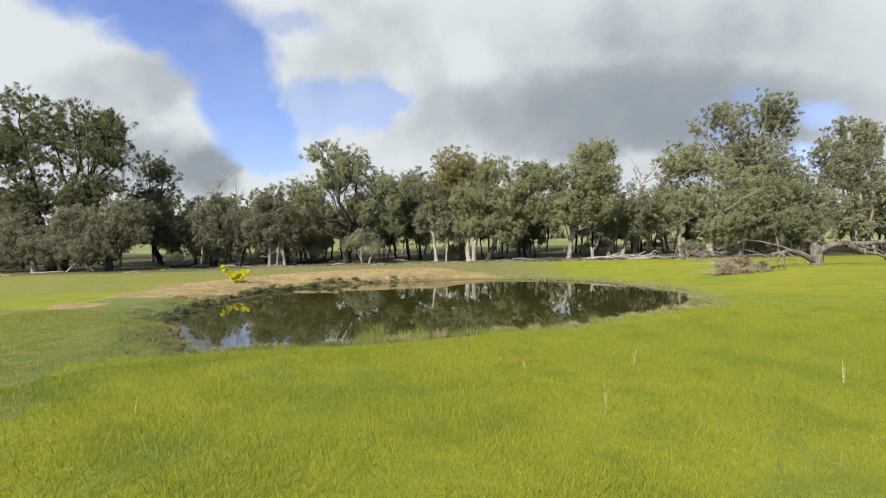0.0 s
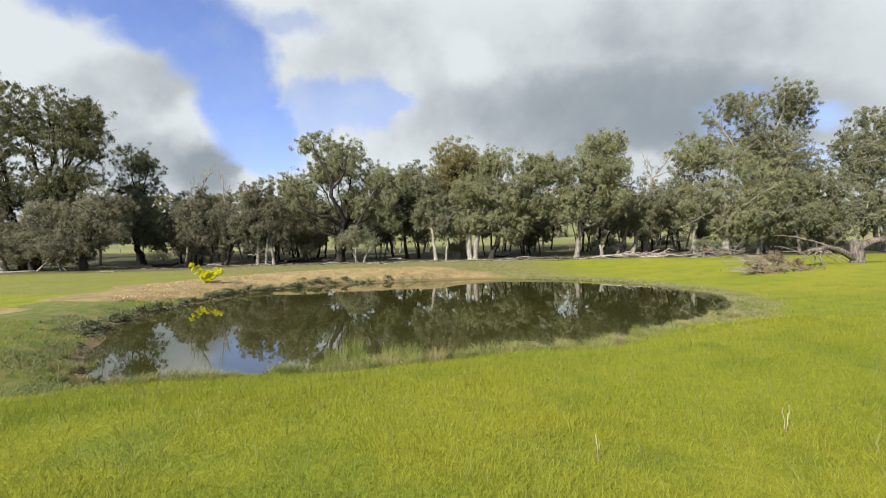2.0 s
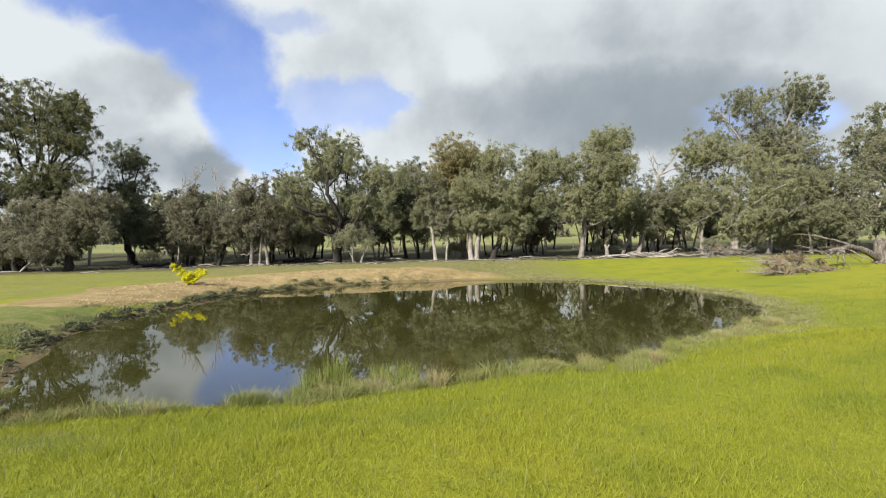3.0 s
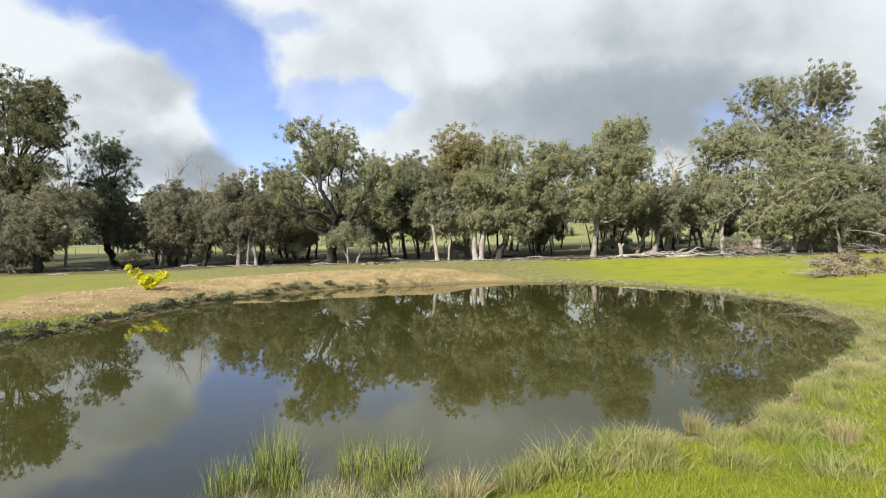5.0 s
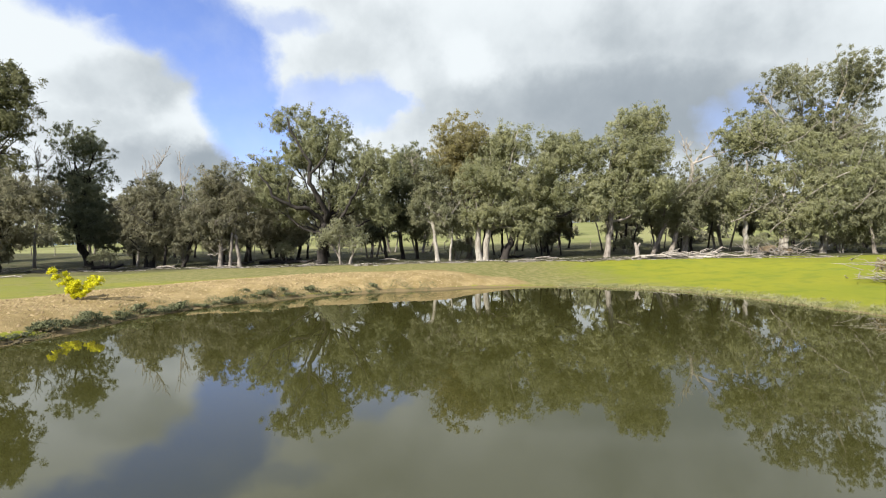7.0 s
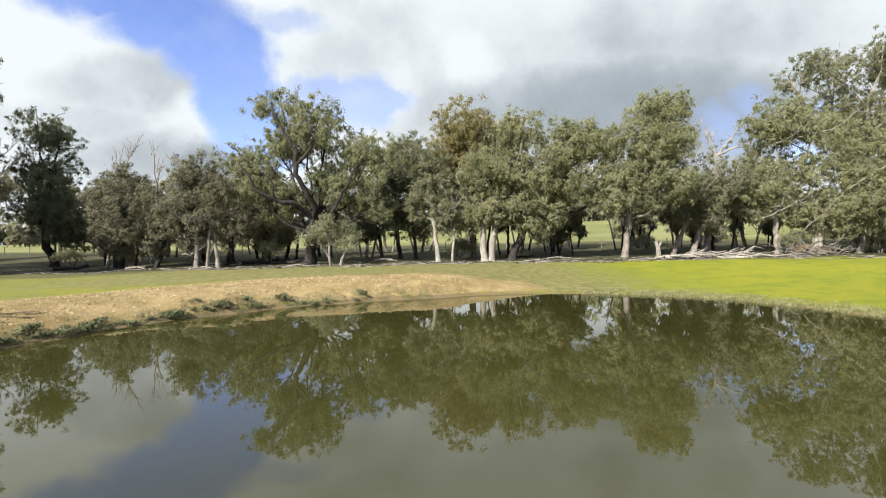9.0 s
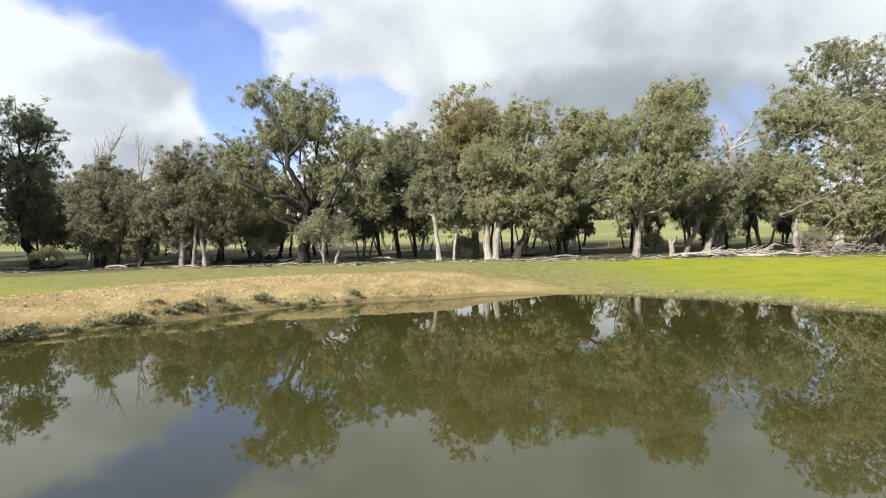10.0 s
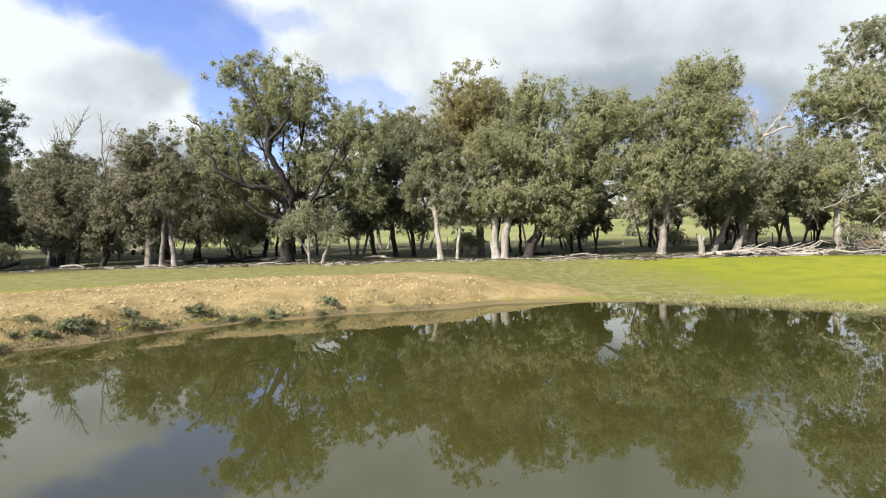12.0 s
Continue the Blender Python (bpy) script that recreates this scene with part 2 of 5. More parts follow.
m, n = material("pond_water")
where = n.node("ShaderNodeNewGeometry", 0)
ripple = n.math("ADD", n.noise(n.vec("MULTIPLY", where, (0.7, 1.0, 1.0)), 0.8, 2.0), n.math("MULTIPLY", n.noise(n.vec("MULTIPLY", where, (0.5, 2.0, 1.0)), 2.4, 2.0), 0.10))
murk = n.mix(n.ramp(n.noise(where, 0.12, 3.0), 0.35, 0.65), (0.029, 0.0285, 0.0075), (0.035, 0.034, 0.009))
WATER = finish(m, n, murk, 0.018, ripple, 0.03, 0.045, 0.5)
for q in WATER.node_tree.nodes:
    if q.type == "BSDF_PRINCIPLED":
        q.inputs["IOR"].default_value = 1.55

m, n = material("clod")
tone_ = n.node("ShaderNodeNewGeometry", "Random Per Island")
CLOD = finish(m, n, n.mix(tone_, (0.18, 0.125, 0.060), (0.34, 0.26, 0.14)), 0.95)
WET_SOIL = barky("wet_soil", (0.030, 0.026, 0.014), (0.085, 0.070, 0.036), 8.0, 3.0)
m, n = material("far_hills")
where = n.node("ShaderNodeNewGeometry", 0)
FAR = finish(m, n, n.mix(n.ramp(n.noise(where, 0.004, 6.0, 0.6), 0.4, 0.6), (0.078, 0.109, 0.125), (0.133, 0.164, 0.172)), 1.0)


# ---- mesh helpers ----
def mesh_of(name, verts, faces, mat, smooth=False):
    me = bpy.data.meshes.new(name)
    me.from_pydata(verts, [], faces)
    if smooth:
        me.polygons.foreach_set("use_smooth", [True] * len(faces))
    me.materials.append(mat)
    me.update()
    return me


def part(name, me, parent, label=""):
    ob = new(name, me)
    ob.parent = parent
    return tagged(ob, label) if label else ob


def tube(verts, faces, pts, radii, sides=7, rough=0.0, rng=random):
    """A tapered, slightly knobbly tube along pts; closed at its end."""
    pts = [Vector(p) for p in pts]
    start = len(verts)
    side = None
    for i, p in enumerate(pts):
        d = (pts[min(i + 1, len(pts) - 1)] - pts[max(i - 1, 0)]).normalized()
        if side is None:
            side = d.orthogonal().normalized()
        else:
            side = (side - d * side.dot(d)).normalized()
        other = d.cross(side)
        for k in range(sides):
            a = 2 * math.pi * k / sides
            r = radii[i] * (1 + rough * rng.uniform(-1, 1))
            verts.append(tuple(p + side * (math.cos(a) * r) + other * (math.sin(a) * r)))
    for i in range(len(pts) - 1):
        for k in range(sides):
            a, b = start + i * sides + k, start + i * sides + (k + 1) % sides
            faces.append((a, b, b + sides, a + sides))
    faces.append(tuple(start + (len(pts) - 1) * sides + k for k in range(sides)))


def bent(a, b, steps, sag=0.0, wobble=0.0, rng=random):
    """Points from a to b, bowed by sag (metres, up) and wobbling."""
    a, b = Vector(a), Vector(b)
    out = []
    for i in range(steps + 1):
        t = i / steps
        p = a.lerp(b, t) + Vector((0, 0, sag * 4 * t * (1 - t)))
        if 0 < i < steps:
            p += Vector((rng.uniform(-1, 1), rng.uniform(-1, 1), rng.uniform(-1, 1))) * wobble
        out.append(p)
    return out


def unit(v):
    return v / np.maximum(np.linalg.norm(v, axis=1, keepdims=True), 1e-6)


def leaf_mesh(name, lobes, count, mat, rng, length=0.30, width=0.11, droop=0.9, shell=0.5, clump=0.30):
    """A crown: leaves in clumps, the clumps in the lobes (x, y, z, rx, ry, rz)."""
    lobes = np.array(lobes, float)
    size = (lobes[:, 3] * lobes[:, 4] * lobes[:, 5]) ** (2 / 3)
    share = size / size.sum()
    spots, reach, hearts = [], [], []
    for lobe, s in zip(lobes, share):
        k = max(8, int(count * s / 60))
        d = unit(rng.normal(size=(k, 3)))
        d[:, 2] = np.where(d[:, 2] < -0.45, -d[:, 2], d[:, 2])
        r = shell * 0.9 + (0.84 - shell * 0.9) * rng.random((k, 1)) ** 0.6
        spots.append(lobe[:3] + d * r * lobe[3:6])
        hearts.append(np.repeat(lobe[None, :3], k, 0))
        reach.append(np.full(k, clump * lobe[3:6].mean()) * rng.uniform(0.7, 1.3, k))
    spots, reach, hearts = np.concatenate(spots), np.concatenate(reach), np.concatenate(hearts)
    pick = rng.integers(0, len(spots), count)
    p = spots[pick] + np.clip(rng.normal(size=(count, 3)), -1.55, 1.55) * reach[pick][:, None] * np.array((0.52, 0.52, 0.38))
    # blades hang, and turn their faces more or less outwards
    face = unit(unit(p - hearts[pick]) * 0.8 + unit(p - spots[pick] + 1e-4) * 0.45 + rng.normal(size=(count, 3)) * 0.42)
    a = rng.normal(size=(count, 3)) * 0.75 + np.array((0, 0, -droop))
    a = unit(a - face * (a * face).sum(1, keepdims=True))
    w = np.cross(face, a)
    L = (length * rng.uniform(0.6, 1.35, count))[:, None]
    W = (width * rng.uniform(0.7, 1.3, count))[:, None]
    v = np.stack([p, p + a * L * 0.42 + w * W / 2, p + a * L, p + a * L * 0.42 - w * W / 2], 1).reshape(-1, 3)
    me = bpy.data.meshes.new(name)
    me.vertices.add(4 * count)
    me.vertices.foreach_set("co", v.astype(np.float32).ravel())
    me.loops.add(4 * count)
    me.loops.foreach_set("vertex_index", np.arange(4 * count, dtype=np.int32))
    me.polygons.add(count)
    me.polygons.foreach_set("loop_start", np.arange(0, 4 * count, 4, dtype=np.int32))
    me.polygons.foreach_set("loop_total", np.full(count, 4, np.int32))
    me.materials.append(mat)
    me.update(calc_edges=True)
    return me


def crown_mesh(name, lobes, count, mat, rng, length=0.2, width=0.08, clump=0.5, hang=0.75, limbs=(), open_round=0.5, ragged=1.0):
    """A tree's crown: each lobe (x, y, z, rx, ry, rz) breaks into uneven boughs, the boughs into drooping clumps of leaves.
    No leaf grows close round the limbs (paths of points)."""
    lobes = np.array(lobes, float)
    size = (lobes[:, 3] * lobes[:, 4] * lobes[:, 5]) ** (2 / 3)
    share = size / size.sum()
    spots, hearts = [], []
    for lobe, s in zip(lobes, share):
        c, r = lobe[:3], lobe[3:6]
        k = 9
        d = unit(rng.normal(size=(k, 3)))
        sub = np.concatenate([c[None], c + d * r * (0.42 + (rng.uniform(0.50, 0.74, (k, 1)) - 0.42) * ragged)])
        rad = np.concatenate([np.array([[0.62]]), rng.uniform(0.32, 0.54, (k, 1))]) * r * np.array((1.0, 1.0, 1.12))
        m = max(k + 1, int(count * s / 38))
        pick = rng.choice(k + 1, m, p=np.array([2.2] + [1.0] * k) / (k + 2.2))
        d = unit(rng.normal(size=(m, 3)))
        spots.append(sub[pick] + d * rad[pick] * np.cbrt(0.15 + 0.85 * rng.random((m, 1))))
        hearts.append(sub[pick] * 0.55 + c * 0.45)
    spots, hearts = np.concatenate(spots), np.concatenate(hearts)
    for path in limbs:
        for p, q in zip(path[:-1], path[1:]):
            p, q = np.array(p), np.array(q)
            t = np.clip(((spots - p) @ (q - p)) / max(((q - p) ** 2).sum(), 1e-6), 0, 1)
            gap = spots - (p + t[:, None] * (q - p))
            near = np.hypot(gap[:, 0], gap[:, 2]) < open_round
            ok = ~(near & (gap[:, 1] < 0.4))
            spots, hearts = spots[ok], hearts[ok]
    reach = clump * rng.uniform(0.45, 1.25, len(spots)) ** 1.2
    tone = rng.random(len(spots))
    pick = rng.integers(0, len(spots), count)
    off = unit(rng.normal(size=(count, 3))) * rng.random((count, 1)) ** 0.5 * reach[pick][:, None] * 0.95
    off[:, 2] = np.where(off[:, 2] < 0, off[:, 2] * (1 + hang * rng.random(count) ** 2), off[:, 2] * 0.8)
    heart = rng.random(count) < 0.16
    off[heart] *= 0.55
    p = spots[pick] + off
    face = unit(unit(off + 1e-5) * 0.45 + unit(p - hearts[pick]) * 0.5 + np.array((0, 0, 0.12)) + rng.normal(size=(count, 3)) * 0.5)
    a = rng.normal(size=(count, 3)) * 0.6 + np.array((0, 0, -1.0))
    a = unit(a - face * (a * face).sum(1, keepdims=True))
    w = np.cross(face, a)
    L = (length * rng.uniform(0.6, 1.4, count) * np.where(heart, 1.6, 1.0))[:, None]
    W = (width * rng.uniform(0.7, 1.3, count) * np.where(heart, 1.8, 1.0))[:, None]
    v = np.stack([p + w * W / 2, p + a * L, p - w * W / 2 + a * L * 0.12], 1).reshape(-1, 3)
    me = bpy.data.meshes.new(name)
    me.vertices.add(3 * count)
    me.vertices.foreach_set("co", v.astype(np.float32).ravel())
    me.loops.add(3 * count)
    me.loops.foreach_set("vertex_index", np.arange(3 * count, dtype=np.int32))
    me.polygons.add(count)
    me.polygons.foreach_set("loop_start", np.arange(0, 3 * count, 3, dtype=np.int32))
    me.polygons.foreach_set("loop_total", np.full(count, 3, np.int32))
    me.materials.append(mat)
    me.update(calc_edges=True)
    me.attributes.new("tone", "FLOAT", "POINT").data.foreach_set("value", np.repeat(tone[pick], 3).astype(np.float32))
    return me


def blade_mesh(name, roots, heights, widths, mat, rng, lean=0.35):
    """Grass: each blade a bent, pointed strip of three triangles."""
    k = len(roots)
    a = rng.uniform(0, 2 * math.pi, k)
    side = np.stack([np.cos(a), np.sin(a), np.zeros(k)], 1) * (widths / 2)[:, None]
    b = rng.uniform(0, 2 * math.pi, k)
    tip = np.stack([np.cos(b), np.sin(b), np.zeros(k)], 1) * (heights * lean * rng.uniform(0.2, 1.6, k))[:, None]
    up = np.array((0, 0, 1.0)) * heights[:, None]
    mid = roots + up * 0.55 + tip * 0.3
    v = np.stack([roots - side, roots + side, mid + side * 0.8, mid - side * 0.8, roots + up + tip], 1).reshape(-1, 3)
    i = np.arange(k)[:, None] * 5
    loops = (i + np.array([0, 1, 2, 3, 3, 2, 4])).ravel().astype(np.int32)
    me = bpy.data.meshes.new(name)
    me.vertices.add(5 * k)
    me.vertices.foreach_set("co", v.astype(np.float32).ravel())
    me.loops.add(7 * k)
    me.loops.foreach_set("vertex_index", loops)
    me.polygons.add(2 * k)
    starts = (np.arange(k)[:, None] * 7 + np.array([0, 4])).ravel().astype(np.int32)
    me.polygons.foreach_set("loop_start", starts)
    me.polygons.foreach_set("loop_total", np.tile(np.array([4, 3], np.int32), k))
    me.materials.append(mat)
    me.update(calc_edges=True)
    return me


def sliver_mesh(name, roots, heights, widths, mat, rng, lean=0.8):
    """Short grass: each blade one leaning sliver."""
    k = len(roots)
    a, b = rng.uniform(0, 2 * math.pi, k), rng.uniform(0, 2 * math.pi, k)
    side = np.stack([np.cos(a), np.sin(a), np.zeros(k)], 1) * (widths / 2)[:, None]
    tip = np.stack([np.cos(b), np.sin(b), np.zeros(k)], 1) * (heights * lean * rng.uniform(0.2, 1.6, k))[:, None]
    v = np.stack([roots - side, roots + side, roots + tip + np.array((0, 0, 1.0)) * heights[:, None]], 1).reshape(-1, 3)
    me = bpy.data.meshes.new(name)
    me.vertices.add(3 * k)
    me.vertices.foreach_set("co", v.astype(np.float32).ravel())
    me.loops.add(3 * k)
    me.loops.foreach_set("vertex_index", np.arange(3 * k, dtype=np.int32))
    me.polygons.add(k)
    me.polygons.foreach_set("loop_start", np.arange(0, 3 * k, 3, dtype=np.int32))
    me.polygons.foreach_set("loop_total", np.full(k, 3, np.int32))
    me.materials.append(mat)
    me.update(calc_edges=True)
    return me


# ---- the lie of the land; the water lies at z = 0 ----
POND = (1.5, 27.5)
SHORE_COS = (2.559, -0.02, -0.017, 0.044, -0.01)
SHORE_SIN = (0.0, 0.028, 0.172, 0.009, -0.043)


def step(v, lo, hi):
    t = np.clip((v - lo) / (hi - lo), 0, 1)
    return t * t * (3 - 2 * t)


def shore_radius(a):
    """The pond's radius, in metres, at the bearing a (radians)."""
    r = np.exp(sum(SHORE_COS[k] * np.cos(k * a) + SHORE_SIN[k] * np.sin(k * a) for k in range(5)))
    for bearing, push, wide in ((302, 0.75, 22), (243, 0.8, 6.5), (284, 0.35, 10)):
        off = (np.degrees(a) - bearing + 180) % 360 - 180
        r = r + push * np.exp(-((off / wide) ** 2))
    return r


def shore(x, y):
    """Metres outside the waterline (inside: minus), and the bearing from the pond's middle in degrees."""
    x, y = np.asarray(x, float), np.asarray(y, float)
    a = np.arctan2(y - POND[1], x - POND[0])
    r = shore_radius(a) * (1 + 0.012 * np.sin(9 * a + 1) + 0.008 * np.sin(17 * a) + 0.005 * np.sin(31 * a + 2))
    return np.hypot(x - POND[0], y - POND[1]) - r, np.degrees(a) % 360


def rolling(x, y):
    return (np.sin(x * 0.31 + 1.3) * np.sin(y * 0.27 + 0.4) + 0.6 * np.sin(x * 0.83 + y * 0.41) * np.sin(y * 0.71 - x * 0.2)) * 0.05


def ground(x, y):
    x, y = np.asarray(x, float), np.asarray(y, float)
    d, a = shore(x, y)
    sx = 60 * np.tanh(x / 60)
    plain = 0.5 + np.where(sx < 0, 0.025, 0.018) * sx + 0.009 * np.clip(y, -40, 90) + rolling(x, y)
    far = np.clip(y - 84, 0, None)
    rise = 1.15 * step(y, 57, 96) + 11.3 * step(far, 0, 175) * np.clip(0.85 + 0.75 * x / np.maximum(y, 40), 0.15, 1.5)
    bank = step(a, 72, 104) * step(a, 252, 232)
    gentle = step(np.abs((a - 20 + 180) % 360 - 180), 85, 45)
    w = 3.6 + 1.2 * bank + 11.0 * gentle
    slope = np.clip(d / w, 0, 1) ** 1.1
    foot = 1 - (1 - np.clip(d / (2.0 + 0.4 * np.sin(a * 0.21) + 0.2 * np.sin(a * 0.83 + 1)), 0, 1)) ** 1.3
    out = plain * (slope * (1 - bank) + bank * (0.84 * foot + 0.16 * slope)) + bank * 0.12 * np.exp(-((d - 4.0) / 2.2) ** 2)
    out = out * step(d, -0.3, 0.5) + 0.03 * step(d, -0.1, 0.3)
    inside = np.clip(0.22 * d, -1.3, 0)
    return np.where(d < 0, inside, out) + rise


def gz(x, y):
    return float(ground(x, y))


def spread(lo, hi, stepsize, first, last, grow=1.28):
    """Coordinates: even between lo and hi, then ever wider out to first and last."""
    mid = list(np.arange(lo, hi, stepsize))
    up, s = [mid[-1]], stepsize
    while up[-1] < last:
        s *= grow
        up.append(up[-1] + s)
    down, s = [mid[0]], stepsize
    while down[-1] > first:
        s *= grow
        down.append(down[-1] - s)
    return np.array(down[:0:-1] + mid + up[1:])


gx, gy = spread(-19, 27, 0.3, -2600, 2600), spread(2, 50, 0.3, -1500, 3800)
GX, GY = np.meshgrid(gx, gy)
GZ = ground(GX, GY)
cols, rows_ = len(gx), len(gy)
idx = np.arange(cols * rows_).reshape(rows_, cols)
quads = np.stack([idx[:-1, :-1], idx[:-1, 1:], idx[1:, 1:], idx[1:, :-1]], -1).reshape(-1, 4)
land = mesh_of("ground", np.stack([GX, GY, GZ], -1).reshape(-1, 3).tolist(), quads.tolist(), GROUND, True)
D_, A_ = shore(GX, GY)
wander = 5 * np.sin(GX * 0.9 + 1.5 * np.sin(GY * 0.7)) + 4 * np.sin(GY * 1.3 + GX * 0.5)
A_ = np.where((A_ > 20) & (A_ < 340), A_ + wander, A_)
D_ = np.where(D_ > 1.0, D_ + 0.22 * wander * step(D_, 1, 4) * 0.6, D_)
bare = step(A_, 62, 100) * step(A_, 203, 192)
masks = {
    "earth": np.maximum(bare * step(A_, 198, 188) * step(D_ + 1.2 * step(A_, 165, 190), 4.4 + 3.4 * step(A_, 92, 145), 2.6 + 3.2 * step(A_, 92, 145)) * step(D_, 0.1, 0.5),
                        1.25 * step(A_, 178, 186) * step(A_, 213, 206) * step(D_, 6.2 - 0.06 * (A_ - 185), 4.8 - 0.06 * (A_ - 185)) * step(D_, 0.11 * (A_ - 190), 0.6 + 0.11 * (A_ - 190))),
    # litter covers the fallen leaves and the tree shade painted with them
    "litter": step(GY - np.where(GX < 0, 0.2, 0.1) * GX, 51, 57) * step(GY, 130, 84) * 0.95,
    "dry": 0.8 * step(GY, 38, 44) * step(GX, 20, 4) * step(GX, -26, -10) * step(GY, 60, 54) + 0.48 * step(GX, -8, -17) * step(GY, 20, 27) * step(GY, 60, 52)
           + 0.55 * np.maximum(step(A_, 75, 55), step(A_, 296, 316)) * step(D_, 3.2, 0.8),
    "paddock": step(GY, 70, 100),
    "mud": step(D_, 0.45, 0.15),
    "weed": 0.85 * step(A_, 196, 212) * step(A_, 249, 243) * step(D_, 12, 4) + 0.42 * step(GX, -11, -22) * step(GY, 60, 50) * step(GY, 8, 16),
}
masks["litter"] = np.clip(masks["litter"], 0, 1)
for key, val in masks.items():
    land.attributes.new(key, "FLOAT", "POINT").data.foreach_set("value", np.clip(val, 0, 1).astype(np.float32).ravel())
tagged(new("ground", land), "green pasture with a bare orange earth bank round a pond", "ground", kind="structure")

ring = [math.radians(k * 3) for k in range(120)]
wv = []
for a in ring:
    r = float(shore_radius(a)) + 0.6
    wv.append((POND[0] + r * math.cos(a), POND[1] + r * math.sin(a), 0.0))
tagged(new("water", mesh_of("water", wv, [tuple(range(120))], WATER)), "still murky olive-brown water of a farm pond", "water", kind="structure")

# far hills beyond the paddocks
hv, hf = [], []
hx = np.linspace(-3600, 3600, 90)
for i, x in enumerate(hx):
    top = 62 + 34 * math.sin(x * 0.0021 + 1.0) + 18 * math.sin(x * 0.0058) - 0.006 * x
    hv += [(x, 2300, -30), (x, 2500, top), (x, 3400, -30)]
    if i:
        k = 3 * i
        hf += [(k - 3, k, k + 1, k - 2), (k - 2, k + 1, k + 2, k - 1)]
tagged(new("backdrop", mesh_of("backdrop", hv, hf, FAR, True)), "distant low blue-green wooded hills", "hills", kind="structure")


# ---- trees ----
def tree(x, y, lobes, leaf, bark, count, label, seed, stems=((0, 0, 4.0, 0.4),), name="eucalyptus_tree", group="trees behind the pond",
         length=0.165, depth=0.5, forward=0.0, limb=0.16, twigs=2, skirts=True, boughs=(), limbs=True, hang=2.5, leaves=5.7, clump=0.46, ragged=1.0, fill=True, clear=0.18, bare=0):
    """One tree. lobes: (sideways, height over the water, half width, half height) of each mass of leaves.
    stems: (foot sideways, fork sideways, fork height over the foot, radius)."""
    rng, rnd = np.random.default_rng(seed), random.Random(seed)
    foot = gz(x, y)
    root = tagged(new(name), label, "tree", group)
    root.location = (x, y, foot)
    forks = []
    for bx, fx, fz, r in stems:
        v, f = [], []
        by = rnd.uniform(-0.2, 0.2) if len(stems) > 1 else 0
        drop = gz(x + bx, y + by) - foot
        pts = bent((bx, by, drop - 0.15), (fx, by + rnd.uniform(-0.3, 0.3), fz), 7, 0, r * 0.35, rnd)
        pts.insert(1, pts[0].lerp(pts[1], 0.35))
        radii = [r * 1.55, r * 1.15] + [r * (1.0 - 0.28 * i / 7) for i in range(1, 8)]
        tube(v, f, pts, radii, 9, 0.06, rnd)
        part("trunk", mesh_of("trunk", v, f, bark, True), root)
        forks.append((pts, radii))
    full = []
    low = sorted(lobes, key=lambda q: q[1] - q[3])[:4] if skirts else []
    lobes = [(a, z - 0.15, c, d) for a, z, c, d in lobes]
    lobes = lobes + [(a + rnd.uniform(-0.6, 0.6) * c, max(z - d * 0.95, foot + hang), c * 0.62, d * 0.6) for a, z, c, d in low]
    joins = []
    for i, one in enumerate(lobes if fill else ()):
        other = min((q for q in lobes if q is not one), key=lambda q: math.hypot(q[0] - one[0], q[1] - one[1]))
        joins.append(tuple((p + q) / 2 * (1.0 if j < 2 else 0.86) for j, (p, q) in enumerate(zip(one, other))))
    bare_from = len(lobes)
    lobes = lobes + joins
    for i, (dx, z, rx, rz) in enumerate(lobes):
        dy = rnd.uniform(-1, 1) * depth * rx + forward
        full.append((dx, dy, z - foot, rx * 1.17, rx * rnd.uniform(0.9, 1.15), rz * 1.02))
        if not limbs or i >= bare_from:
            continue
        pts, radii = min(forks, key=lambda s: abs(s[0][-1].x - dx))
        k = len(pts) - 1 - (rnd.randrange(3) if z - foot < pts[-1].z + 3 else 0)
        end = Vector((dx, dy, z - foot + rz * 0.25))
        v, f = [], []
        span = (end - pts[k]).length
        path = bent(pts[k], end, 7, span * rnd.uniform(-0.10, 0.02), span * 0.035, rnd)
        r0 = min(radii[k] * 0.62, limb + 0.012 * span)
        tube(v, f, path, [r0 * (1 - 0.8 * j / 7) for j in range(8)], 6, 0.08, rnd)
        for j in range(twigs * 2):
            a = path[rnd.randrange(3, 8)]
            d = Vector((rnd.gauss(0, 1), rnd.gauss(0, 1), rnd.gauss(0.3, 0.8))).normalized()
            b = Vector((dx + d.x * rx * 0.95, dy + d.y * rx * 0.95, z - foot + d.z * rz * 0.95))
            tube(v, f, bent(a, b, 4, 0.1, 0.12, rnd), [r0 * 0.3 * (1 - 0.2 * q) for q in range(5)], 4, 0, rnd)
        part("limb", mesh_of("limb", v, f, bark, True), root)
    for pts, r in boughs:
        v, f = [], []
        fine = []
        for a, c in zip(pts[:-1], pts[1:]):
            fine += bent(a, c, 4, 0, 0.10, rnd)[:-1]
        fine.append(Vector(pts[-1]))
        tube(v, f, fine, [r * (1 - 0.75 * i / (len(fine) - 1)) for i in range(len(fine))], 8, 0.08, rnd)
        part("limb", mesh_of("limb", v, f, bark, True), root)
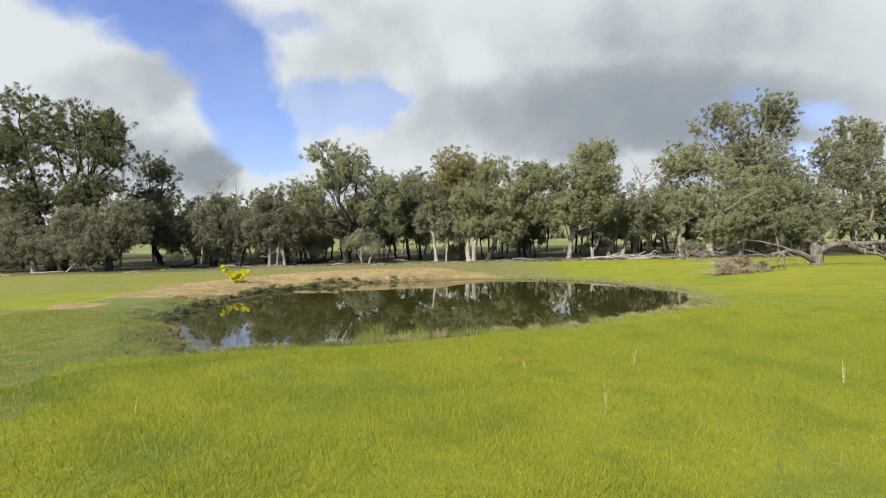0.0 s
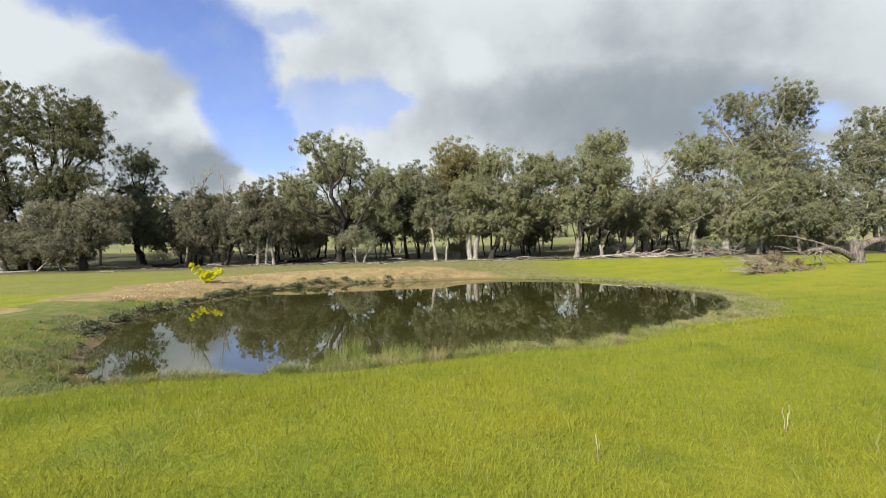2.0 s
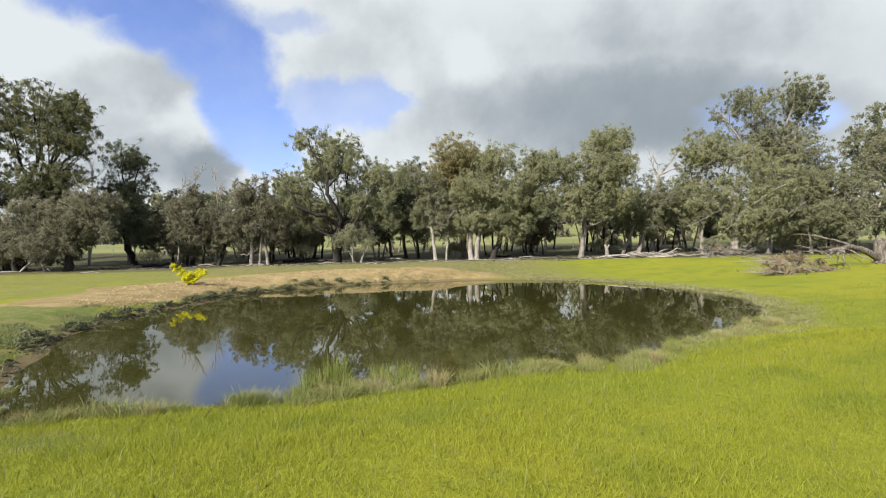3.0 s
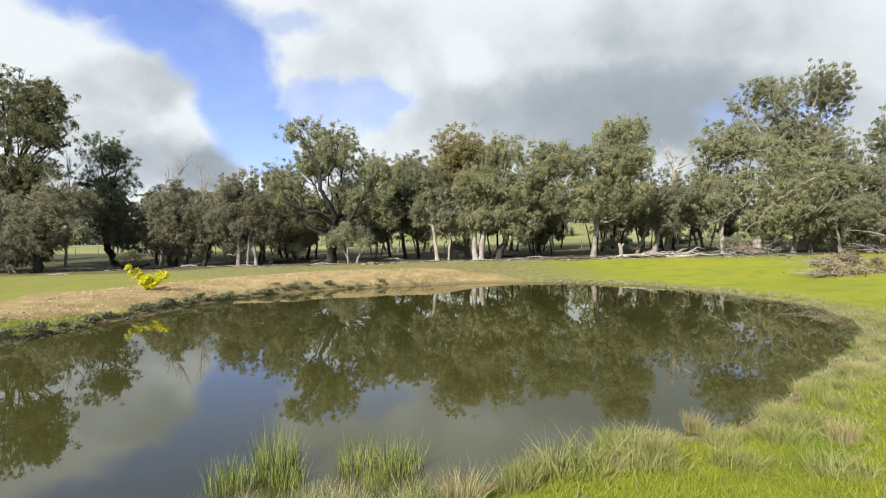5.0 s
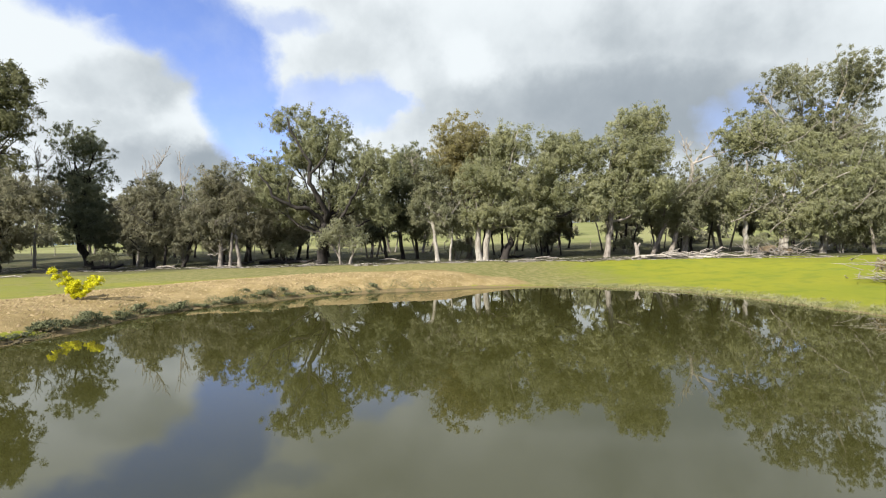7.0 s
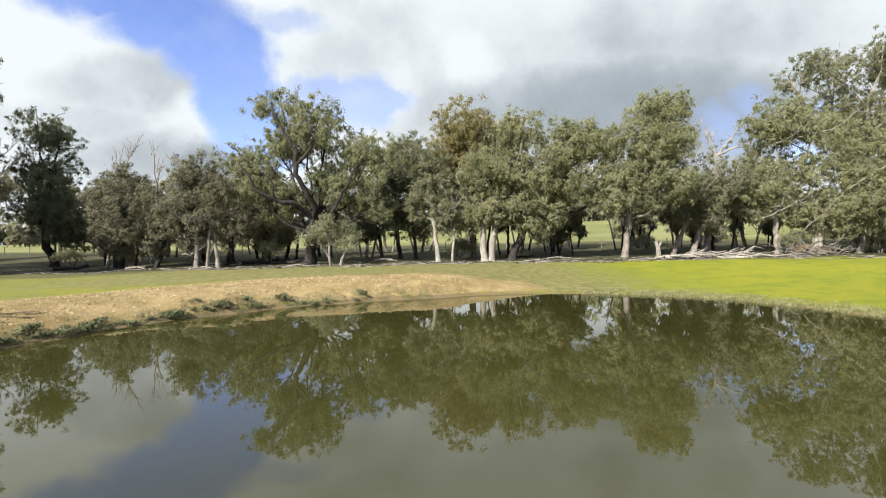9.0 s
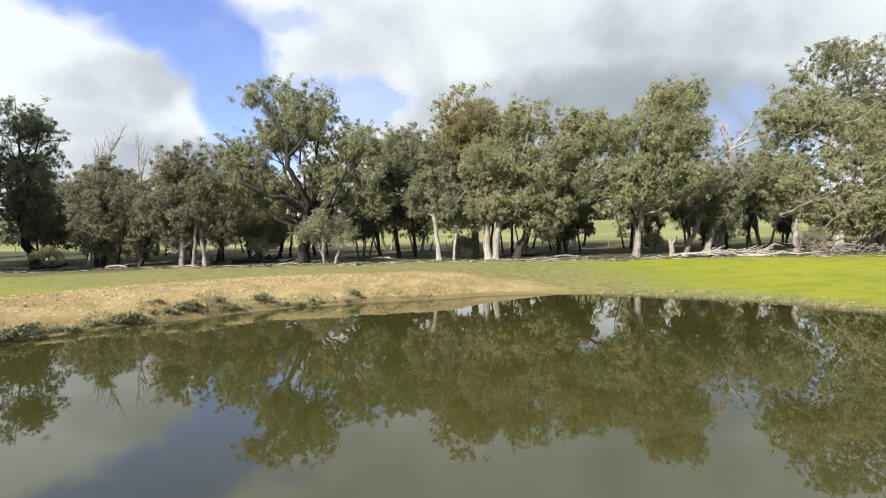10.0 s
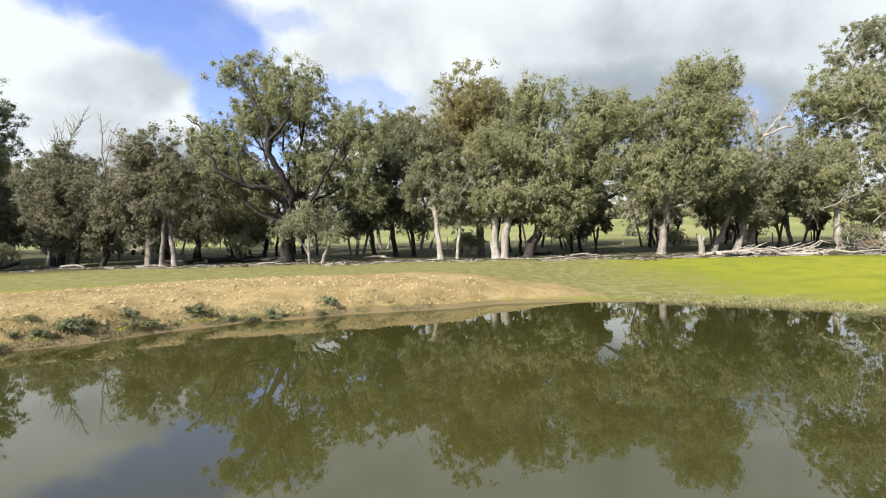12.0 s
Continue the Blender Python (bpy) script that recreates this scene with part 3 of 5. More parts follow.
    for _ in range(bare):
        cx, cy, cz, rx, ry, rz = rnd.choice(full)
        side, up = rnd.uniform(-0.9, 0.9), rnd.uniform(-0.6, 0.9)
        a = Vector((cx - 0.5 * side * rx, cy - 0.55 * ry, cz + (up - 0.9) * rz))
        b = Vector((cx + side * rx, cy - 1.02 * ry, cz + up * rz))
        v, f = [], []
        stem = bent(a, b, 6, -0.25, 0.16, rnd)
        tube(v, f, stem, [0.055 - 0.007 * j for j in range(7)], 6, 0.05, rnd)
        for j in (2, 3, 4, 5):
            e = stem[j] + Vector((rnd.uniform(-0.9, 0.9), rnd.uniform(-0.5, 0.1), rnd.uniform(0.1, 1.0)))
            tube(v, f, bent(stem[j], e, 3, 0, 0.06, rnd), [0.026, 0.021, 0.016, 0.01], 5, 0, rnd)
        part("branch", mesh_of("branch", v, f, WOOD_DEAD if bark is BARK_PALE else bark, True), root)
    part("crown", crown_mesh("crown", full, int(count * leaves), leaf, rng, length, length * 0.5, clump, limbs=[b[0] for b in boughs], open_round=clear, ragged=ragged), root)
    return root


tree(-12.6, 60, ((-2.6, 15.3, 2.7, 2.3), (1.5, 14.4, 2.6, 2.3), (-0.3, 12.4, 3.2, 2.2), (-6.4, 10.6, 2.1, 2.0), (-4.2, 8.8, 3.2, 2.0), (4.1, 11.4, 3.0, 2.6), (-2.6, 11.2, 2.4, 1.6),
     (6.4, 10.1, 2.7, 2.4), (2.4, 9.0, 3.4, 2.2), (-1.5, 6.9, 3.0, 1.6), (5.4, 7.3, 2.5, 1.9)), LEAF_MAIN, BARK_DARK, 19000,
     "tall spreading eucalyptus with dark forked limbs and olive leaves", 1, ((0, 0.5, 4.2, 0.55),), limb=0.07, clear=0.45,
     boughs=((((0.4, -0.2, 4.0), (-0.8, -1.6, 5.4), (-1.6, -2.2, 5.35), (-2.8, -2.8, 5.9), (-3.7, -3.0, 6.4), (-4.1, -3.0, 7.4), (-5.2, -2.6, 8.6)), 0.26),
             (((0.5, -0.2, 4.1), (0.9, -1.2, 5.1), (0.3, -2.0, 6.5), (-0.4, -2.6, 7.7), (-0.25, -2.6, 9.6), (-1.1, -2.4, 10.8), (-2.3, -2.2, 12.8), (-2.8, -1.6, 14.2)), 0.30),
             (((-0.3, -2.6, 8.6), (1.0, -2.4, 10.2), (1.4, -2.0, 12.6)), 0.15), (((-2.2, -2.5, 5.5), (-2.4, -2.8, 7.2), (-1.9, -2.6, 8.9)), 0.11),
             (((0.7, 0, 3.4), (2.4, -2.2, 4.2), (3.5, -2.8, 5.8), (4.3, -2.8, 7.3), (4.9, -2.4, 9.0)), 0.2)))
tree(2.6, 65, ((-0.6, 14.2, 4.3, 2.7), (-2.6, 12.6, 3.2, 2.4), (1.6, 13.0, 3.2, 2.4), (-0.5, 9.8, 3.9, 2.9)), LEAF_BROWN, BARK_GREY, 15000,
     "eucalyptus with a rounded brownish dome of leaves", 2, ((0, 0, 5.0, 0.35),), ragged=0.5)
tree(3.7, 60, ((0.9, 12.0, 2.6, 2.2), (3.4, 13.6, 2.1, 2.1), (-1.1, 9.3, 2.7, 2.2), (1.9, 9.0, 3.1, 2.5), (4.5, 10.1, 2.4, 2.7), (0.2, 6.3, 2.8, 2.0), (3.2, 5.8, 2.6, 2.0), (4.9, 7.1, 1.9, 1.9)),
     LEAF_OLIVE, BARK_PALE, 16000, "eucalyptus with two pale trunks and a dense drooping olive crown", 3, ((-0.3, -0.6, 4.0, 0.34), (0.2, 0.7, 4.2, 0.36)), ragged=0.75)
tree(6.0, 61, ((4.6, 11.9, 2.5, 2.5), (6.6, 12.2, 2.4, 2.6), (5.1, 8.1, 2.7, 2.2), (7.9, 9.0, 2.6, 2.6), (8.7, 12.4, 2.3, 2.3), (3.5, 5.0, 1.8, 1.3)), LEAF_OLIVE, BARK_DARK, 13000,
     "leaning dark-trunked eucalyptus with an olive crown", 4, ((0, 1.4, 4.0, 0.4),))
tree(16.9, 62, ((2.4, 15.5, 2.7, 2.2), (4.5, 15.9, 2.0, 2.1), (0.4, 12.8, 2.5, 2.4), (5.4, 13.1, 2.0, 2.4), (3.1, 11.7, 3.6, 2.5), (-0.7, 9.9, 2.2, 2.0), (4.9, 9.2, 2.3, 2.0), (1.3, 7.9, 2.4, 1.5)),
     LEAF_OLIVE, BARK_GREY, 16000, "round-topped eucalyptus with a grey trunk and upswept limbs", 5, ((0, 0.6, 5.2, 0.32),), ragged=0.7, limb=0.09)
tree(-0.8, 59.5, ((-0.4, 10.0, 1.9, 1.9), (-1.1, 7.5, 1.9, 1.9), (0.4, 5.8, 1.7, 1.7), (-2.5, 10.8, 1.4, 1.8), (1.3, 7.9, 1.5, 1.9)), LEAF_GREY, BARK_PALE, 6500,
     "slim eucalyptus with a thin pale trunk and sparse grey leaves", 6, ((0, -0.7, 5.2, 0.22), (1.2, 1.4, 3.2, 0.13)), bare=7)
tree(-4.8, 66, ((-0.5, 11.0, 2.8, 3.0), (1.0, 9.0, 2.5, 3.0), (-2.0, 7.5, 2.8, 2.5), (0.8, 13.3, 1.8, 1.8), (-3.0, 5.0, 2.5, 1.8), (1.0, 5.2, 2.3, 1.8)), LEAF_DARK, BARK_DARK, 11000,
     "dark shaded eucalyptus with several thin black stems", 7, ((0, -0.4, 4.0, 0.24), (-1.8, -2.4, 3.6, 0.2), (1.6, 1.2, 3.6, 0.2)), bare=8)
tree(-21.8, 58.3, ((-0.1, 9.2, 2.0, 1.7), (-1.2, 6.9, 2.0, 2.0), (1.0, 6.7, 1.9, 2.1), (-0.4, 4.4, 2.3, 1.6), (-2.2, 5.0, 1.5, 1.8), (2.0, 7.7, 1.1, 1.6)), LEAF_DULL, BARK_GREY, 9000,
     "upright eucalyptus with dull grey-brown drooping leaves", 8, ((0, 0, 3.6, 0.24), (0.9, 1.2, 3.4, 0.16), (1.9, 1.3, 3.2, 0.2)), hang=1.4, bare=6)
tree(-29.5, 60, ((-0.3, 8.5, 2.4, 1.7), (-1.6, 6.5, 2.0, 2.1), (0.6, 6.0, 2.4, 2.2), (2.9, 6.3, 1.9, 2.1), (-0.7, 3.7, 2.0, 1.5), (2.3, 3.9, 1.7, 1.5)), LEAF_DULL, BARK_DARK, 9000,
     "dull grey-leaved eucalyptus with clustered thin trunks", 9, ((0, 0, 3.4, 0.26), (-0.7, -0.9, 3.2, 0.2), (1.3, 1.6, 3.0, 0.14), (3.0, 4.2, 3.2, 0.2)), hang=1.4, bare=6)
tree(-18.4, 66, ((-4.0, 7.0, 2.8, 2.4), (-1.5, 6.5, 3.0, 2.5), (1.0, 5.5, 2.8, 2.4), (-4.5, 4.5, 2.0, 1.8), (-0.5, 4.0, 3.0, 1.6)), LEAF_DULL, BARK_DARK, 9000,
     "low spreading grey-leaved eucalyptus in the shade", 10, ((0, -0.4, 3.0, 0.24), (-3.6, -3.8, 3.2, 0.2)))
sapling = tree(-10.5, 58, ((0.0, 3.8, 2.1, 1.2), (1.4, 3.4, 1.9, 1.4), (-1.6, 3.4, 1.5, 1.1), (0.8, 4.7, 1.6, 0.9)), LEAF_GREY, BARK_GREY, 1500,
     "low grey-green eucalyptus sapling with several thin stems", 11, ((0.3, 0.2, 2.0, 0.12), (1.2, 1.8, 2.2, 0.14), (0.6, -0.6, 2.0, 0.10)), name="eucalyptus_sapling", length=0.15, limb=0.06, skirts=False, twigs=1)
tree(47.4, 71, ((-3.5, 24.0, 3.0, 3.0), (1.3, 24.5, 3.8, 3.0), (4.8, 22.3, 3.1, 3.0), (-7.6, 22.0, 1.9, 1.9), (-2.6, 19.7, 4.2, 3.0), (2.6, 18.4, 4.2, 3.6), (0.0, 14.9, 5.2, 3.8), (6.1, 14.9, 3.1, 3.0)),
     LEAF_GREY, BARK_PALE, 17000, "very tall open-crowned eucalyptus with pale limbs", 12, ((0, 0, 9.0, 0.6),), length=0.2, limb=0.25, bare=14)
tree(36.9, 64, ((-3.9, 15.7, 3.9, 2.5), (-5.4, 13.7, 2.4, 2.4), (-0.4, 13.7, 4.1, 3.1), (3.5, 11.0, 4.7, 3.3), (-2.3, 9.4, 4.7, 3.6), (-5.9, 9.0, 2.8, 2.8), (2.3, 6.7, 4.5, 3.0), (7.4, 7.8, 4.7, 3.8)),
     LEAF_OLIVE, BARK_PALE, 20000, "broad eucalyptus with layered olive foliage", 13, ((0, 0, 5.0, 0.5), (-4.0, -4.6, 4.2, 0.3), (4.5, 5.5, 4.2, 0.3)), length=0.19, limb=0.12,
     boughs=((((0.4, -1.0, 5.0), (1.6, -3.6, 7.0), (3.6, -5.0, 8.6), (4.4, -5.2, 11.0)), 0.10), (((-4.4, -0.6, 4.2), (-4.8, -3.0, 6.8), (-6.6, -4.4, 8.4)), 0.08), (((-0.2, -1.0, 5.2), (-1.6, -4.0, 7.8), (-3.4, -5.0, 9.6)), 0.08)), bare=16)
tree(48.2, 62, ((-1.5, 10.0, 3.5, 3.3), (1.5, 9.2, 3.0, 3.6), (-3.8, 6.5, 3.9, 2.9), (0.4, 5.8, 3.5, 2.3)), LEAF_GREY, BARK_GREY, 11000,
     "dense grey-green eucalyptus beside a fallen trunk", 14, ((0, 0, 4.0, 0.35), (-3.0, -3.4, 3.4, 0.2)), length=0.19, bare=6)
tree(60.8, 68, ((-0.2, 20.6, 3.0, 2.5), (-3.3, 17.7, 2.8, 2.8), (2.5, 18.1, 3.0, 3.3), (-0.4, 15.6, 3.7, 3.0), (4.6, 13.6, 3.3, 3.7), (-2.9, 12.7, 3.0, 2.8), (5.8, 10.2, 3.4, 2.8), (8.2, 8.2, 3.6, 3.0), (-2.8, 6.2, 2.6, 2.4), (0.0, 8.6, 2.6, 2.4)),
     LEAF_GREY, BARK_PALE, 15000, "tall eucalyptus with several slender white trunks", 15, ((0, -1.0, 8.0, 0.3), (0.6, 0.8, 9.0, 0.34), (1.4, 3.0, 8.5, 0.3)), length=0.2, skirts=False, bare=8)
tree(25.5, 66, ((2.0, 10.2, 3.3, 2.6), (-0.8, 8.4, 3.6, 2.9), (4.0, 7.6, 3.2, 2.7)), LEAF_GREY, BARK_GREY, 9000,
     "thin-crowned eucalyptus with leaning dark stems", 16, ((0, 1.6, 5.0, 0.3), (-2.0, -0.4, 4.0, 0.24)), bare=6)
tree(-39.7, 65, ((-1.4, 14.5, 2.7, 2.7), (1.2, 13.2, 1.7, 1.7), (-1.8, 11.1, 2.9, 2.4), (0.4, 9.5, 2.9, 2.4), (-1.2, 6.7, 3.5, 2.7), (1.2, 5.1, 2.9, 2.4)), LEAF_DARK, BARK_DARK, 11000,
     "narrow dark-leaved tree with a black leaning trunk", 17, ((0, -1.6, 5.0, 0.42),))
tree(-46.5, 56, ((-3.8, 19.2, 4.5, 2.9), (2.1, 18.6, 4.1, 2.7), (6.2, 17.5, 3.0, 2.5), (-8.6, 16.4, 4.1, 3.4), (-5.8, 14.1, 4.5, 3.0), (-0.3, 14.7, 4.5, 2.7), (5.1, 14.7, 3.0, 2.1), (-3.1, 10.3, 4.4, 2.7),
     (2.4, 11.0, 3.4, 2.2), (6.8, 13.4, 1.9, 1.6), (-5.5, 8.4, 3.6, 1.9), (1.6, 8.6, 3.4, 1.9), (5.2, 10.8, 2.6, 1.8)), LEAF_MOSS, BARK_DARK, 25000, "huge spreading eucalyptus with a domed olive crown", 18,
     ((-0.6, -2.4, 6.5, 0.5), (0.4, 1.6, 7.0, 0.5)), length=0.19, limb=0.28, bare=14)
tree(-37.8, 52, ((-5.1, 5.6, 3.8, 2.3), (-1.3, 6.9, 3.6, 2.0), (1.6, 5.6, 3.4, 2.7), (-1.6, 3.7, 3.8, 2.0), (2.9, 7.2, 2.3, 1.9), (-6.4, 3.4, 2.8, 1.7)), LEAF_DULL, BARK_DARK, 16000,
     "low wide eucalyptus with dull olive-brown foliage near the ground", 19, ((0, 0.4, 2.6, 0.42), (-5.0, -5.4, 2.8, 0.34)), hang=1.0)
tree(-46.9, 53, ((-2.6, 6.0, 3.2, 2.3), (0.0, 4.0, 3.0, 2.1), (-5.2, 4.7, 3.2, 3.2), (-1.9, 2.4, 2.6, 1.7)), LEAF_DULL, BARK_PALE, 9000,
     "low dull-leaved eucalyptus with a pale stump-like trunk", 20, ((0, -0.6, 2.6, 0.36),), hang=1.0)
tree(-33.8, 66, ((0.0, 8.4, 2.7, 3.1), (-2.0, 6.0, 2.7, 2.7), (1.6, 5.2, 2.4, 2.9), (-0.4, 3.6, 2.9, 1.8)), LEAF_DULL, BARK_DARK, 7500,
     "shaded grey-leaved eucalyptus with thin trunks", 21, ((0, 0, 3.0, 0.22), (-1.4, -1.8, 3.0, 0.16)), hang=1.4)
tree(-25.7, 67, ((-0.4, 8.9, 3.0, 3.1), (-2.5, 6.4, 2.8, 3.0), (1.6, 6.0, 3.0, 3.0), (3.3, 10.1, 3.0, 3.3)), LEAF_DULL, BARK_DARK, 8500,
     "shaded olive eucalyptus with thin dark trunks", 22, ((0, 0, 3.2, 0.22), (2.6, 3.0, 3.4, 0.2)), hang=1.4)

# the wood behind: a few kinds, repeated at other turns and sizes
def wood_tree(seed, leaf, bark, high, wide, label, count=900, length=0.42, low=0.45):
    rnd = random.Random(seed)
    lobes = [(rnd.uniform(-0.55, 0.55) * wide, high * rnd.uniform(low, 0.85), wide * rnd.uniform(0.35, 0.5), high * rnd.uniform(0.13, 0.2)) for _ in range(6)]
    lobes.append((0, high * 0.86, wide * 0.4, high * 0.14))
    lobes = [(a, z + gz(0, 76), b, c) for a, z, b, c in lobes]
    return tree(0, 76, lobes, leaf, bark, count, label, seed, ((0, rnd.uniform(-0.6, 0.6), high * 0.4, 0.2), (rnd.uniform(0.8, 1.6), rnd.uniform(1.2, 2.6), high * 0.42, 0.14), (rnd.uniform(-1.8, -0.8), rnd.uniform(-2.6, -1.0), high * 0.42, 0.12)),
                group="woodland trees", length=length, twigs=1, limbs=length < 1, leaves=5.8 if length < 1 else 2.6, fill=False)


kinds = [wood_tree(40, LEAF_GREY, BARK_GREY, 10.5, 4.2, "woodland eucalyptus with grey-green leaves"), wood_tree(41, LEAF_OLIVE, BARK_DARK, 12, 4.6, "woodland eucalyptus with olive leaves and dark trunk"),
         wood_tree(42, LEAF_DULL, BARK_DARK, 9, 4.0, "woodland eucalyptus with dull brownish leaves"), wood_tree(43, LEAF_DARK, BARK_DARK, 8.5, 4.4, "dark shaded woodland tree")]
spots = random.Random(7)
places = [(-9, 70), (7, 70), (12, 67), (13, 74), (21, 73), (26, 70), (30, 70), (32, 78), (41, 76), (55, 74), (58, 62), (66, 70), (72, 64), (-15, 73), (-22, 74), (-30, 75), (-45, 72),
          (-52, 66), (-58, 60), (-64, 68), (-60, 76), (-8, 80), (17, 82), (38, 86), (80, 74), (-75, 70), (70, 58), (-57, 52), (-66, 50), (-18, 70), (10, 78), (35, 72), (46, 68), (50, 80), (28, 86), (-26, 82), (-40, 82), (-48, 86), (62, 80), (-70, 60)]
for i, (x, y) in enumerate(places):
    s = spots.uniform(0.8, 1.1)
    copy_thing(kinds[(i * 3 + i // 4) % 4], pose(x, y, gz(x, y) - 0.05, 0, 0, spots.uniform(0, 360)) @ Matrix.Diagonal((s, s, s * spots.uniform(0.9, 1.1), 1)))
for x, y in ((-17, 63), (1.5, 63), (21, 68), (33, 62), (43, 64), (-36, 62), (53, 66), (-50, 58), (12, 72), (-32, 70)):
    s = spots.uniform(0.45, 0.8)
    copy_thing(sapling, pose(x, y, gz(x, y) - 0.05, 0, 0, spots.uniform(0, 360)) @ Matrix.Diagonal((s, s, s, 1)))
for i, k in enumerate(kinds):
    x, y = ((-3, 77), (25, 78), (-36, 78), (3, 68))[i]
    k.location = (x, y, gz(x, y) - 0.05)
# the treeline across the far paddock
far_kinds = [wood_tree(44 + i, leaf, BARK_DARK, 10, 5.5, "distant paddock tree with grey-green leaves", 130, 1.5, 0.22) for i, leaf in enumerate((LEAF_GREY, LEAF_OLIVE, LEAF_DULL))]
for i in range(230):
    y = spots.uniform(245, 285)
    x = -1.2 * y + 2.4 * y * (i + spots.random()) / 230
    if i % 12 == 5:
        y = spots.uniform(130, 200)
    s = spots.uniform(0.8, 1.5)
    m = pose(x, y, gz(x, y) - 0.1, 0, 0, spots.uniform(0, 360)) @ Matrix.Diagonal((s, s, s, 1))
    if i < 3:
        far_kinds[i].matrix_basis = m
    else:
        copy_thing(far_kinds[i % 3], m)

# low shrubs on the paddock behind the wood
for i in range(26):
    x, y, s = spots.uniform(-75, 75), spots.uniform(92, 128), spots.uniform(0.2, 0.42)
    copy_thing(far_kinds[i % 3], pose(x, y, gz(x, y) - 0.5, 0, 0, spots.uniform(0, 360)) @ Matrix.Diagonal((s, s, s, 1)))

# the post-and-wire fence behind the trees
fence = tagged(new("wire_fence"), "old wire fence on thin weathered posts behind the trees", "fence")
ends = Vector((-76, 90)), Vector((76, 75))
line = [ends[0].lerp(ends[1], k / 36) for k in range(37)]
fence.location = (line[0].x, line[0].y, gz(*line[0]))
stands = [Vector((p.x - line[0].x, p.y - line[0].y, gz(*p) - fence.location.z)) for p in line]
v, f = [], []
tube(v, f, [(0, 0, -0.2), (0.01, 0, 0.6), (0, 0.01, 1.25)], [0.065, 0.06, 0.055], 7, 0.08, random.Random(2))
post_mesh = mesh_of("post", v, f, BARK_GREY)
for p in stands:
    part("post", post_mesh, fence).location = p
for h in (0.35, 0.65, 0.92, 1.15):
    v, f = [], []
    tube(v, f, [p + Vector((0, -0.07, h)) for p in stands], [0.006] * len(stands), 4)
    part("wire", mesh_of("wire", v, f, BARK_GREY), fence)


# ---- dead wood ----
def dead_branch(name, label, paths, mat=WOOD_DEAD, seed=1, category="fallen branch", group=""):
    """Fallen wood: paths of ((x, y, z), ...) with a thick and a thin end, z over the ground; one mesh."""
    rnd = random.Random(seed)
    x0, y0 = paths[0][0][0][:2]
    z0 = gz(x0, y0)
    v, f = [], []
    for pts, thick, thin in paths:
        fine = []
        for a, b in zip(pts[:-1], pts[1:]):
            fine += bent(a, b, 3, 0, 0.25 * thick, rnd)[:-1]
        fine.append(Vector(pts[-1]))
        fine = [Vector((p.x - x0, p.y - y0, p.z + gz(p.x, p.y) - z0)) for p in fine]
        tube(v, f, fine, [thick + (thin - thick) * i / (len(fine) - 1) for i in range(len(fine))], 8, 0.08, rnd)
    ob = new(name, mesh_of(name, v, f, mat, True))
    ob.location = (x0, y0, z0)
    return tagged(ob, label, category, group)


def bare_tree(x, y, high, label, seed, thick=0.16, wide=1.0, reach=1.0):
    rnd = random.Random(seed)
    root = tagged(new("dead_tree"), label, "tree", "dead trees")
    root.location = (x, y, gz(x, y) - 0.05)
    v, f = [], []
    trunk = bent((0, 0, -0.1), (rnd.uniform(-0.9, 0.9), rnd.uniform(-0.5, 0.5), high), 8, 0, 0.28, rnd)
    tube(v, f, trunk, [thick * (1 - 0.85 * i / 8) for i in range(9)], 6, 0.05, rnd)
    part("trunk", mesh_of("trunk", v, f, WOOD_DEAD, True), root)
    for i in range(7):
        v, f = [], []
        a = trunk[rnd.randrange(4, 8)]
        b = a + Vector((rnd.uniform(-1.6, 1.6) * wide, rnd.uniform(-1.2, 1.2), rnd.uniform(0.8, 2.6) * reach))
        arm = bent(a, b, 4, -0.2, 0.12, rnd)
        tube(v, f, arm, [0.05 * wide * (1 - 0.17 * j) for j in range(5)], 5, 0, rnd)
        limb = part("limb", mesh_of("limb", v, f, WOOD_DEAD, True), root)
        for _ in range(5):
            s, v, f = arm[rnd.randrange(1, 5)], [], []
            tube(v, f, bent(s, s + Vector((rnd.uniform(-0.7, 0.7), rnd.uniform(-0.5, 0.5), rnd.uniform(0.3, 1.3))), 3, 0, 0.06, rnd), [0.024, 0.019, 0.014, 0.008], 4, 0, rnd)
            part("twig", mesh_of("twig", v, f, WOOD_DEAD, True), limb)
    return root


bare_tree(-30.2, 61.5, 11.6, "leafless bleached dead tree among grey trees", 50)
bare_tree(-27.2, 61.5, 12.0, "leafless dead tree with thin upright branches", 51)
bare_tree(-33, 63, 10.8, "leafless dead tree with pale twigs", 52)

